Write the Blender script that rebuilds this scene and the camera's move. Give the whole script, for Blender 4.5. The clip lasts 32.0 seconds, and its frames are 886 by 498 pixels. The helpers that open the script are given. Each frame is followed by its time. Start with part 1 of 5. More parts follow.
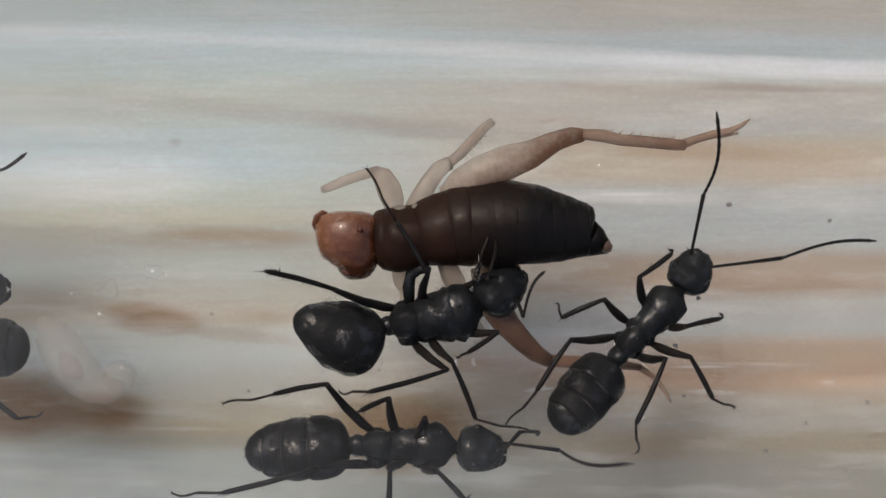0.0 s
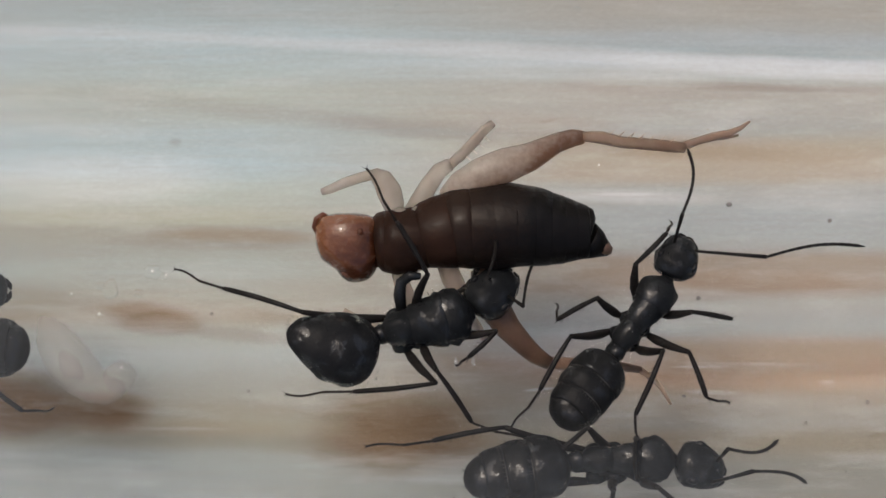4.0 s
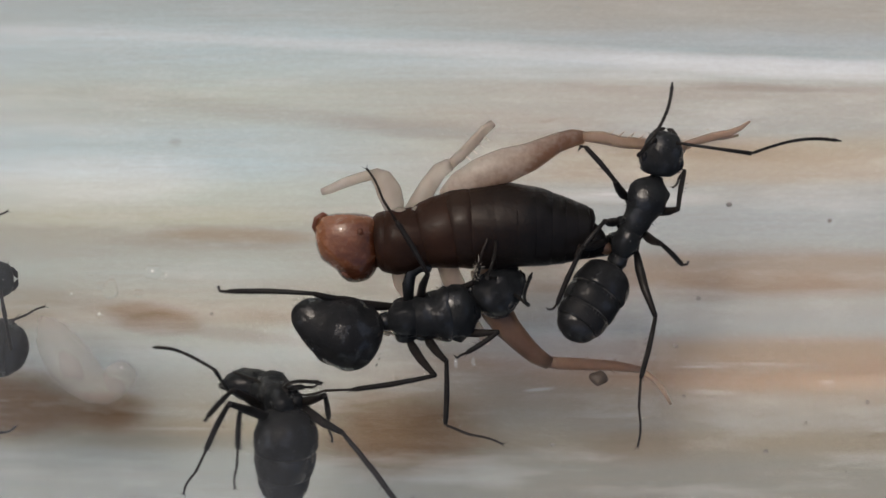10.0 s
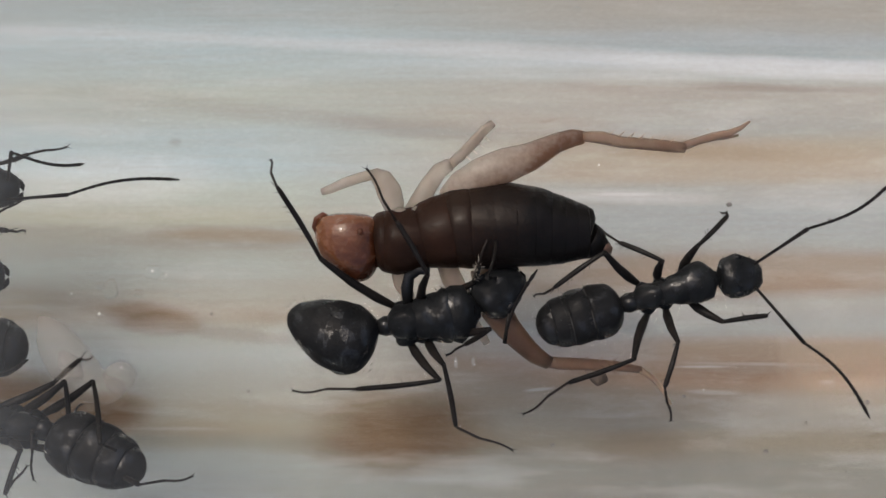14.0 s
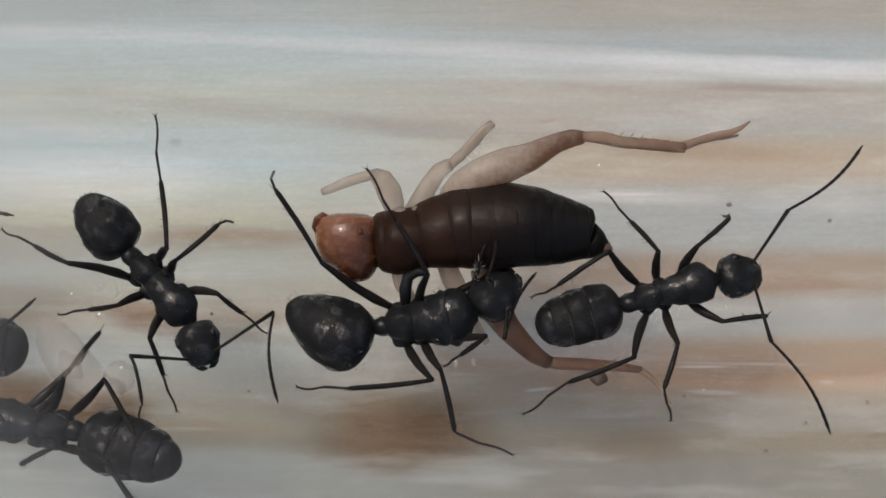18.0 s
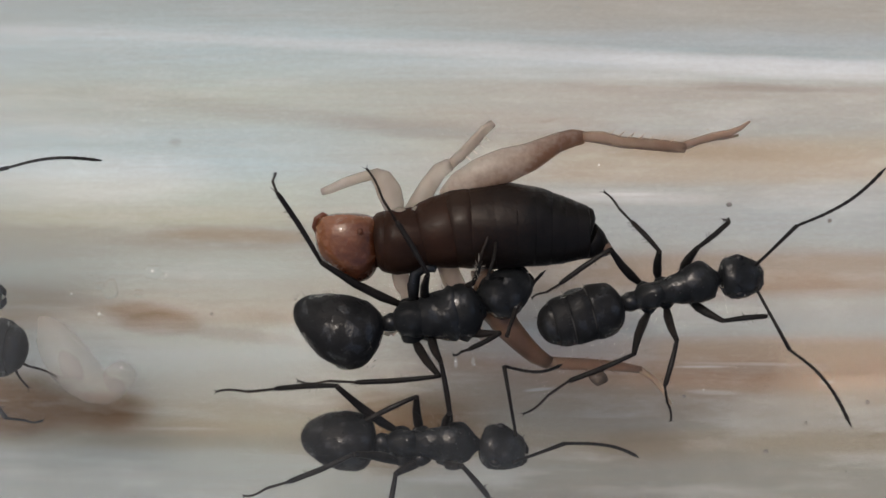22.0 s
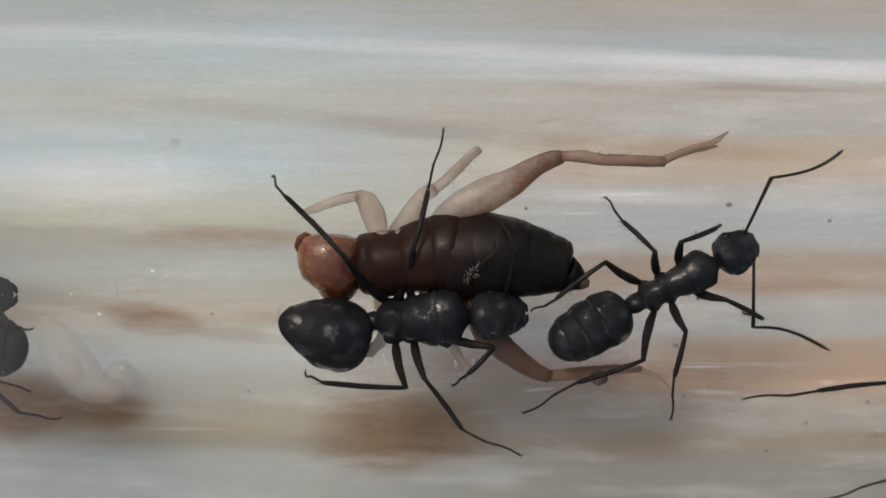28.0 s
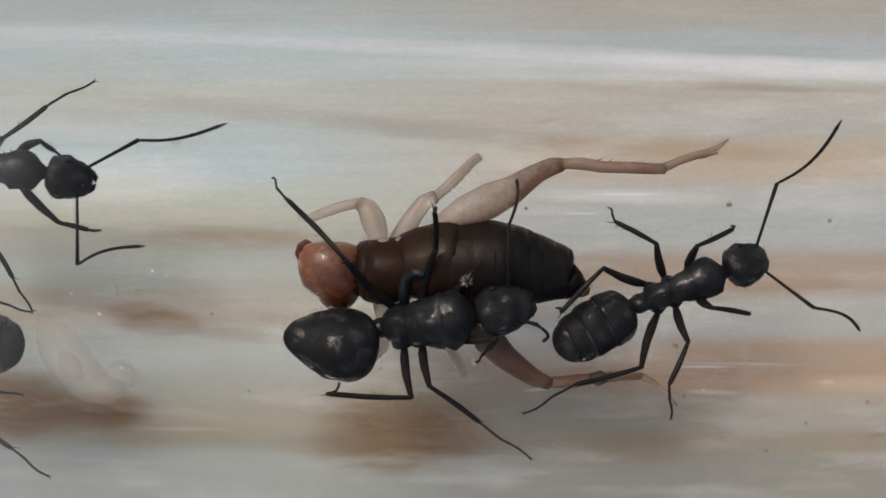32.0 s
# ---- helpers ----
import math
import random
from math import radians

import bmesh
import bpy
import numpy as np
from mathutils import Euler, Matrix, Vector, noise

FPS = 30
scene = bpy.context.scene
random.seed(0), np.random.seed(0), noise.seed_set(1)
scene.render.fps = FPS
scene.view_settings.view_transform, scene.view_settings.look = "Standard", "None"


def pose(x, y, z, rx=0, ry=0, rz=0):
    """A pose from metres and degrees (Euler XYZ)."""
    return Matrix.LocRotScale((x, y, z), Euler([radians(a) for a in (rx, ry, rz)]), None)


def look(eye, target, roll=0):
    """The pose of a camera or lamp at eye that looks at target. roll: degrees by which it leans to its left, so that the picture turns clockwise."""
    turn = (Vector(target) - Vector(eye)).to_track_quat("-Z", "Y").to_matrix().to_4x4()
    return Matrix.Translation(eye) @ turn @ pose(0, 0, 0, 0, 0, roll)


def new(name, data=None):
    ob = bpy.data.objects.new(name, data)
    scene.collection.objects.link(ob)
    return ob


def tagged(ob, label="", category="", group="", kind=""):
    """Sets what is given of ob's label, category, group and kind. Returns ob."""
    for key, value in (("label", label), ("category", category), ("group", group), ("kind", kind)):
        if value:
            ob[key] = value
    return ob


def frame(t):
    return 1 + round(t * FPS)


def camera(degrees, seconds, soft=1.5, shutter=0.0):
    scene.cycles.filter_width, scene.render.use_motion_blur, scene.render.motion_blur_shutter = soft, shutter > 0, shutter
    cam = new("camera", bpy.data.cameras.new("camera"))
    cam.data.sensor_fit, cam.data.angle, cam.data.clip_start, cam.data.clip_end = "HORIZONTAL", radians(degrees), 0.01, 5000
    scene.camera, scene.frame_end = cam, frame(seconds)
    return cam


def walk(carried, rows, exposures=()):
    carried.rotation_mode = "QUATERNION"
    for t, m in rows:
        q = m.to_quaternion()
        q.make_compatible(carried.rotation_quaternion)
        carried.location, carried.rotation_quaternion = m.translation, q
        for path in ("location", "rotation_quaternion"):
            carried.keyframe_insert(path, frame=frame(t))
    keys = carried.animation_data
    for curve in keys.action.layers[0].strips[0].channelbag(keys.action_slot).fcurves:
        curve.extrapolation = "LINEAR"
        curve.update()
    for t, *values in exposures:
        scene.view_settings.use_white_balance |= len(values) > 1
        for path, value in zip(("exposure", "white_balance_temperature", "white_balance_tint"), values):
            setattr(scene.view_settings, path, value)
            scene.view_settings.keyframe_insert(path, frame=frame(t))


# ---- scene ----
cam = camera(40, 32.0, soft=1.55, shutter=0.5)
TOP = look((0, 0, 0.0359), (0, 0, 0))
walk(cam, [(0, TOP), (32, TOP)])

# ---------------------------------------------------------------- plan and scale
# The plan is drawn in units of a sixtieth of a millimetre, x to the right, y down,
# as it looks from the eye onto the level of the tube's lowest line.
MM = 0.001
EYE = 35.9            # height of the eye over the tube's lowest line, mm
TUBE_R = 9.0          # inner radius of the glass tube, mm
WALL = 5.6            # glass thickness, mm


def floor_z(y):
    """Height of the tube's inner wall over its lowest line, mm."""
    y = max(-8.6, min(8.6, y))
    return TUBE_R - math.sqrt(TUBE_R * TUBE_R - y * y)


def flat(px, py):
    return Vector(((px - 784) / 60, (441 - py) / 60, 0))


def up_at(px, py, h):
    """The point h mm over the tube's wall on the line from the eye through a plan point."""
    f, z = flat(px, py), h
    for _ in range(8):
        s = 1 - z / EYE
        z = 0.5 * z + 0.5 * (floor_z(f.y * s) + h)
    s = 1 - z / EYE
    return Vector((f.x * s, f.y * s, z))


def on_line(base, px, py, length, upper=True):
    """The point at a given length from base on the eye's line through a plan point (or as near as it gets)."""
    eye, f = Vector((0, 0, EYE)), flat(px, py)
    way = (f - eye).normalized()
    mid = (base - eye).dot(way)
    near = eye + way * mid
    d2 = length * length - (near - base).length_squared
    if d2 <= 0:
        return base + (near - base).normalized() * length
    d = math.sqrt(d2)
    return near - way * d if upper else near + way * d


# ---------------------------------------------------------------- world and light
world = bpy.data.worlds.new("sky")
scene.world = world
world.use_nodes = True
wn = world.node_tree
sky = wn.nodes.new("ShaderNodeTexSky")
sky.sky_type, sky.sun_disc = "NISHITA", False
sky.sun_elevation, sky.sun_rotation = radians(55), radians(-35)
sky.air_density, sky.dust_density = 1.0, 7.0
wn.links.new(sky.outputs[0], wn.nodes["Background"].inputs[0])
wn.nodes["Background"].inputs[1].default_value = 0.15

sun = new("sun", bpy.data.lights.new("sun", "SUN"))
sun.data.energy, sun.data.angle, sun.data.color = 0.3, radians(6), (1.0, 0.985, 0.955)
sun.matrix_world = look((-0.33, 0.47, 0.82), (0, 0, 0))
scene.view_settings.exposure = -0.26


# ---------------------------------------------------------------- materials
def srgb(r, g, b, k=1.0):
    c = [(v / 255 / 12.92 if v / 255 < 0.04045 else ((v / 255 + 0.055) / 1.055) ** 2.4) * k for v in (r, g, b)]
    return (*c, 1)


class Nodes:
    """A material and short ways to wire it."""

    def __init__(self, name):
        self.mat = bpy.data.materials.new(name)
        self.mat.use_nodes = True
        self.t = self.mat.node_tree
        self.bsdf = self.t.nodes["Principled BSDF"]

    def add(self, kind, **values):
        n = self.t.nodes.new(kind)
        for k, v in values.items():
            n.inputs[k].default_value = v
        return n

    def link(self, a, b):
        self.t.links.new(a, b)

    def put(self, **values):
        for k, v in values.items():
            k = k.replace("_", " ")
            if isinstance(v, (int, float, tuple)):
                self.bsdf.inputs[k].default_value = v
            else:
                self.link(v, self.bsdf.inputs[k])
        return self

    def math(self, op, a, b=0.0, c=None, clamp=False):
        n = self.t.nodes.new("ShaderNodeMath")
        n.operation, n.use_clamp = op, clamp
        for i, v in enumerate((a, b, c)):
            if v is None:
                continue
            if isinstance(v, (int, float)):
                n.inputs[i].default_value = v
            else:
                self.link(v, n.inputs[i])
        return n.outputs[0]

    def place(self, sx=1000.0, sy=1000.0, sz=1000.0, world=False):
        """Position in mm (times a stretch), in the thing's own space or the world's."""
        src = self.t.nodes.new("ShaderNodeNewGeometry").outputs["Position"] if world else self.t.nodes.new("ShaderNodeTexCoord").outputs["Object"]
        m = self.add("ShaderNodeMapping", Scale=(sx, sy, sz))
        self.link(src, m.inputs[0])
        return m.outputs[0]

    def noise(self, where, scale, detail=3.0, rough=0.55, distort=0.0):
        n = self.add("ShaderNodeTexNoise", Scale=scale, Detail=detail, Roughness=rough, Distortion=distort)
        self.link(where, n.inputs["Vector"])
        return n.outputs["Fac"]

    def ramp(self, fac, stops, ease="LINEAR"):
        r = self.t.nodes.new("ShaderNodeValToRGB")
        r.color_ramp.interpolation = ease
        e = r.color_ramp.elements
        while len(e) < len(stops):
            e.new(0.5)
        for el, (p, c) in zip(e, sorted(stops)):
            el.position, el.color = p, c
        self.link(fac, r.inputs[0])
        return r.outputs[0]

    def mix(self, fac, a, b, blend="MIX"):
        n = self.t.nodes.new("ShaderNodeMix")
        n.data_type, n.blend_type = "RGBA", blend
        for v, i in ((fac, 0), (a, 6), (b, 7)):
            if isinstance(v, (int, float, tuple)):
                n.inputs[i].default_value = v
            else:
                self.link(v, n.inputs[i])
        return n.outputs[2]

    def bump(self, height, strength=0.3, mm=0.02):
        b = self.add("ShaderNodeBump", Strength=strength, Distance=mm * MM)
        self.link(height, b.inputs["Height"])
        self.link(b.outputs[0], self.bsdf.inputs["Normal"])
        return self


GREY2 = ((0.3, (0, 0, 0, 1)), (0.7, (1, 1, 1, 1)))


def chitin(name, base, rim, rough=0.34, coat=0.2, grain=9.0):
    n = Nodes(name)
    w = n.place()
    big, fine = n.noise(w, 1.3, 3), n.noise(w, grain, 4)
    col = n.mix(n.ramp(big, GREY2), base, rim)
    dust = n.noise(w, 13.0, 3, 0.6)
    haze = n.noise(w, 1.9, 4, 0.6)
    powder = n.math("MULTIPLY", n.ramp(dust, ((0.54, (0, 0, 0, 1)), (0.66, (1, 1, 1, 1)))), n.ramp(haze, ((0.42, (0.1, 0.1, 0.1, 1)), (0.68, (1, 1, 1, 1)))))
    col = n.mix(n.math("MULTIPLY", powder, 0.2), col, (0.055, 0.07, 0.07, 1))
    # sparse pale specks in the colour, for dust and painted tiny glints
    speck = n.noise(w, 11.0, 2, 0.5)
    col = n.mix(n.math("MULTIPLY", n.ramp(speck, ((0.745, (0, 0, 0, 1)), (0.78, (1, 1, 1, 1)))), 0.45), col, (0.42, 0.42, 0.41, 1))
    lump = n.noise(w, 3.6, 3, 0.6)
    # matt all over, glossy where it is moist
    moist = n.ramp(n.noise(w, 2.3, 3, 0.6), ((0.5, (0.05, 0.05, 0.05, 1)), (0.58, (1, 1, 1, 1))))
    n.put(Base_Color=col, Roughness=n.math("MULTIPLY_ADD", haze, 0.3, rough), Coat_Weight=n.math("MULTIPLY", moist, coat), Coat_Roughness=0.035)
    n.put(Specular_IOR_Level=0.1)
    n.bump(n.math("ADD", n.math("MULTIPLY", lump, 1.0), n.math("MULTIPLY", fine, 0.5)), 0.16, 0.05)
    wet = n.add("ShaderNodeBump", Strength=0.5, Distance=0.06 * MM)
    n.link(n.math("ADD", lump, n.math("MULTIPLY", fine, 0.4)), wet.inputs["Height"])
    n.link(wet.outputs[0], n.bsdf.inputs["Coat Normal"])
    return n.mat


BLACK = chitin("black_chitin", (0.0078, 0.0086, 0.0096, 1), (0.0150, 0.0160, 0.0172, 1), 0.46, 0.85)
GASTER = chitin("gaster_chitin", (0.0080, 0.0084, 0.0090, 1), (0.0155, 0.0155, 0.0160, 1), 0.44, 1.0, 14)
MEMBRANE = chitin("pale_segment_edge", (0.006, 0.006, 0.006, 1), (0.10, 0.097, 0.092, 1), 0.4)
LIMB = chitin("dark_limb_chitin", (0.0065, 0.006, 0.006, 1), (0.0165, 0.0138, 0.0125, 1), 0.42, 0.25)
SHIN = chitin("brownish_foot_chitin", (0.0095, 0.0078, 0.007, 1), (0.030, 0.023, 0.019, 1), 0.42, 0.15)
# grey lifted above the head's black to paint in the glint there
GLINT_FACE = chitin("glint_grey_face", (0.016, 0.017, 0.018, 1), (0.055, 0.056, 0.055, 1), 0.3, 1.0, 20)
EYE_MAT = chitin("eye_facets", (0.004, 0.004, 0.005, 1), (0.012, 0.012, 0.014, 1), 0.18, 0.5, 40)
HAIR = chitin("pale_hair", (0.35, 0.31, 0.26, 1), (0.5, 0.46, 0.4, 1), 0.5)


def soft_shell(name, a, b, rough=0.35, sss=0.35, mm=0.4, grain=5.0, see=0.0, wet=0.3, along=None, shine=0.5):
    n = Nodes(name)
    w = n.place()
    big, fine = n.noise(w, 0.9, 4), n.noise(w, grain, 4)
    tone = n.ramp(big, GREY2)
    if along:
        # pale at the body, brown towards the far end
        xyz = n.add("ShaderNodeSeparateXYZ")
        n.link(w, xyz.inputs[0])
        d = n.math("ADD", n.math("MULTIPLY", xyz.outputs[0], along[0]), n.math("MULTIPLY", xyz.outputs[1], along[1]))
        tone = n.math("ADD", n.math("ADD", d, along[2]), n.math("MULTIPLY", n.math("ADD", n.math("SUBTRACT", big, 0.5), n.math("SUBTRACT", fine, 0.5)), 1.0), clamp=True)
    n.put(Base_Color=n.mix(tone, a, b), Roughness=n.math("MULTIPLY_ADD", fine, 0.3, rough - 0.12))
    n.put(Subsurface_Weight=sss, Subsurface_Radius=(1.0, 0.45, 0.2), Subsurface_Scale=mm * MM, Coat_Weight=wet, Coat_Roughness=0.2 if wet < 0.5 else 0.06, Specular_IOR_Level=shine)
    n.put(Transmission_Weight=see, IOR=1.08 if see > 0.9 else 1.18 if see > 0.5 else 1.3)
    lump = n.noise(w, 2.2, 3)
    return n.bump(n.math("ADD", n.math("MULTIPLY", lump, 2.2), n.math("MULTIPLY", fine, 0.6)), 0.15 if see > 0.3 else 0.8 if wet > 0.5 else 0.4, 0.06).mat


AMBER = soft_shell("amber_head_shell", (0.07, 0.021, 0.009, 1), (0.235, 0.095, 0.042, 1), 0.22, 0.2, 0.25, 3.5, wet=0.9, along=(-0.38, 0.36, -0.75))
AMBER_SPOT = soft_shell("brown_head_spot", (0.075, 0.024, 0.011, 1), (0.12, 0.04, 0.018, 1), 0.3, 0.1)
CHESTNUT = soft_shell("chestnut_shell", (0.013, 0.0068, 0.0048, 1), (0.036, 0.0175, 0.0112, 1), 0.36, 0.1, 0.3, wet=0.08, shine=0.12)
UMBER = soft_shell("dark_umber_shell", (0.021, 0.0115, 0.0075, 1), (0.0082, 0.0072, 0.0068, 1), 0.34, 0.02, 0.2, 7, wet=0.15, along=(0.42, -0.08, 0.22), shine=0.14)
PALE = soft_shell("pale_leg_skin", (0.47, 0.385, 0.315, 1), (0.70, 0.63, 0.56, 1), 0.34, 0.08, 0.4, 6, 0.74)
TAWNY = soft_shell("tawny_leg_skin", (0.27, 0.17, 0.115, 1), (0.46, 0.35, 0.265, 1), 0.36, 0.15, 0.4, 6, 0.55)
THIGH = soft_shell("pale_to_tawny_thigh", (0.66, 0.58, 0.50, 1), (0.22, 0.115, 0.07, 1), 0.34, 0.08, 0.4, 6, 0.68, along=(0.535, -0.705, 1.32))
RUSSET = soft_shell("russet_thigh", (0.12, 0.065, 0.04, 1), (0.25, 0.15, 0.10, 1), 0.36, 0.15, 0.4, 6, 0.4)
SPECK = soft_shell("grey_dust", (0.16, 0.15, 0.14, 1), (0.26, 0.25, 0.23, 1), 0.8, 0.0)
GLINT_WHITE = soft_shell("white_grain", (0.80, 0.80, 0.77, 1), (0.9, 0.9, 0.88, 1), 0.3, 0.0)
CRUMB = soft_shell("brown_crumb", (0.035, 0.026, 0.02, 1), (0.11, 0.085, 0.066, 1), 0.7, 0.05)


def glass(name, rough=0.03, dent=0.12, ior=1.12):
    n = Nodes(name)
    w = n.place(120, 900, 900)
    scratch = n.noise(w, 1.6, 5, 0.7)
    n.put(Base_Color=(0.985, 0.992, 0.99, 1), Transmission_Weight=1.0, IOR=ior, Roughness=rough)
    return n.bump(scratch, dent, 0.01).mat


def veil(name, colour, cover, rough=0.3, shine=0.3):
    """A thin milky skin that lets most of the light through."""
    n = Nodes(name)
    w = n.place()
    patch = n.noise(w, 1.4, 3)
    n.put(Base_Color=n.mix(n.ramp(patch, GREY2), colour, tuple(min(1, c * 1.15) for c in colour)), Roughness=rough, Specular_IOR_Level=shine)
    n.put(Alpha=n.math("MULTIPLY_ADD", patch, cover * 0.5, cover * 0.75))
    return n.bump(n.noise(w, 3.0, 3), 0.2, 0.05).mat


def hazed_glass():
    """Clear glass with thin patchy haze painted towards its near side and one end."""
    n = Nodes("hazed_upper_glass")
    xyz = n.add("ShaderNodeSeparateXYZ")
    n.link(n.place(world=True), xyz.inputs[0])
    cloud = n.noise(n.place(250, 500, 500, world=True), 1.0, 4, 0.6)
    fine = n.noise(n.place(world=True), 2.2, 3, 0.6)
    uneven = n.math("MULTIPLY", n.math("SUBTRACT", cloud, 0.5), 0.8)
    near = n.math("ADD", n.math("MULTIPLY_ADD", xyz.outputs[1], -0.62, -1.45), uneven, clamp=True)
    end = n.math("ADD", n.math("MULTIPLY_ADD", xyz.outputs[0], -0.5, -2.45), n.math("MULTIPLY", uneven, 0.4), clamp=True)
    film = n.math("ADD", n.math("MULTIPLY", near, n.math("MULTIPLY_ADD", fine, 0.085, 0.04)), n.math("MULTIPLY", n.math("MULTIPLY_ADD", end, 0.09, 0.02), end))
    n.put(Base_Color=(0.58, 0.60, 0.60, 1), Roughness=0.9, Specular_IOR_Level=0.0, Alpha=film)
    return n.mat


GLASS = glass("clear_tube_glass")
HAZED = hazed_glass()
LARVA = veil("larva_skin", (0.41, 0.37, 0.32, 1), 0.19)
LARVA_GUT = veil("larva_gut", (0.20, 0.15, 0.12, 1), 0.11)
DROP = glass("clear_droplet", 0.03, 0.05, 1.07)

# streaks of the pale wood, from the far side of the tube to the near side: plan y, colour
LEFT_GRAIN = ((0, 184, 185, 181), (40, 192, 198, 197), (75, 187, 191, 190), (120, 184, 186, 181), (150, 186, 183, 173), (190, 184, 182, 175), (230, 186, 191, 191),
              (290, 188, 195, 197), (335, 191, 189, 178), (375, 190, 180, 162), (405, 172, 163, 150), (440, 174, 167, 158), (480, 184, 180, 172),
              (530, 184, 174, 162), (565, 176, 156, 138), (600, 184, 177, 168), (640, 190, 187, 182), (700, 178, 170, 160), (740, 172, 158, 142),
              (775, 178, 166, 146), (800, 174, 165, 150), (840, 181, 177, 170), (882, 180, 176, 170))
# the near-white row at 92 paints in a highlight on the glass
RIGHT_GRAIN = ((0, 188, 179, 166), (18, 184, 179, 170), (45, 184, 187, 186), (70, 176, 182, 182), (92, 203, 205, 205), (115, 194, 193, 190),
               (140, 178, 168, 158), (180, 181, 174, 166), (215, 177, 173, 167), (250, 184, 169, 151), (300, 188, 171, 154), (330, 182, 178, 173),
               (380, 178, 179, 177), (430, 180, 179, 175), (470, 172, 153, 138), (510, 172, 152, 137), (540, 184, 178, 171), (590, 182, 180, 176),
               (630, 176, 152, 132), (680, 186, 152, 128), (710, 180, 160, 142), (760, 168, 158, 146), (810, 165, 149, 128), (860, 160, 154, 142))
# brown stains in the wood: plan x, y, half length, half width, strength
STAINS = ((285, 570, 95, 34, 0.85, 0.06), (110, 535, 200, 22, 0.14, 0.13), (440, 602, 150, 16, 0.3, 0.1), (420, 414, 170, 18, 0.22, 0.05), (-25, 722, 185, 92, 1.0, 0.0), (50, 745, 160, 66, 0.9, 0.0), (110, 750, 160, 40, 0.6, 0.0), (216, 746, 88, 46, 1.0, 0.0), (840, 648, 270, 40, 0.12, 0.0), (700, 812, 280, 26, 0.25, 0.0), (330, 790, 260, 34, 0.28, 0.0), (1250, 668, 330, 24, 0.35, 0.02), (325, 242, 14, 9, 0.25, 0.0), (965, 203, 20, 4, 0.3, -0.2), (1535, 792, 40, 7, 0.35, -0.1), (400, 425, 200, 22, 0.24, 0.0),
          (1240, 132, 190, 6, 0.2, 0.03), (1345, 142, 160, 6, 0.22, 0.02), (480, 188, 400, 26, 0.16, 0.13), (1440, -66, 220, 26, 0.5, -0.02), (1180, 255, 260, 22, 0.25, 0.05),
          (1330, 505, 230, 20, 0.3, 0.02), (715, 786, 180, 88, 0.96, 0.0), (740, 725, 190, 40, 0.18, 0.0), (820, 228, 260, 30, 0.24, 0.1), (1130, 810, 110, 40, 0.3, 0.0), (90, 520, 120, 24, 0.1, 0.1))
# warm tan streaks in the wood, in the same terms
TANS = ((980, 655, 250, 26, 0.34, 0.03), (1300, 690, 330, 24, 0.32, 0.02), (1290, 498, 320, 24, 0.22, 0.03), (1290, 262, 330, 32, 0.2, 0.05), (440, 415, 170, 16, 0.14, 0.04),
        (900, 205, 230, 30, 0.16, 0.08), (290, 548, 110, 30, 0.16, 0.08), (1400, 610, 200, 10, 0.2, 0.02), (330, 775, 300, 22, 0.12, 0.02))
# pale marks in wood, partly painted glass highlights and glints, in the same terms
PALE_AND_SHEEN = ((985, 622, 210, 42, 0.3, 0.03), (250, 36, 420, 12, 0.22, 0.06), (860, 68, 480, 20, 0.4, 0.04), (1380, 100, 380, 24, 0.42, 0.045), (330, 778, 110, 4, 0.15, 0.0),
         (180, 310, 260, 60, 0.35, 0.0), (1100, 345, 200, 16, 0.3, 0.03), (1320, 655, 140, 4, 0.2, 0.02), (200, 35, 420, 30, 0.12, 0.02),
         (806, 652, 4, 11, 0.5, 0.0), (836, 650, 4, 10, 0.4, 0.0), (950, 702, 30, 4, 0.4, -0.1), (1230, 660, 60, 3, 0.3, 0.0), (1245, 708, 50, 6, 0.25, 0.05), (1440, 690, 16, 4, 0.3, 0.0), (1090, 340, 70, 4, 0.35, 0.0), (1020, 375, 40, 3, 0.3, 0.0))


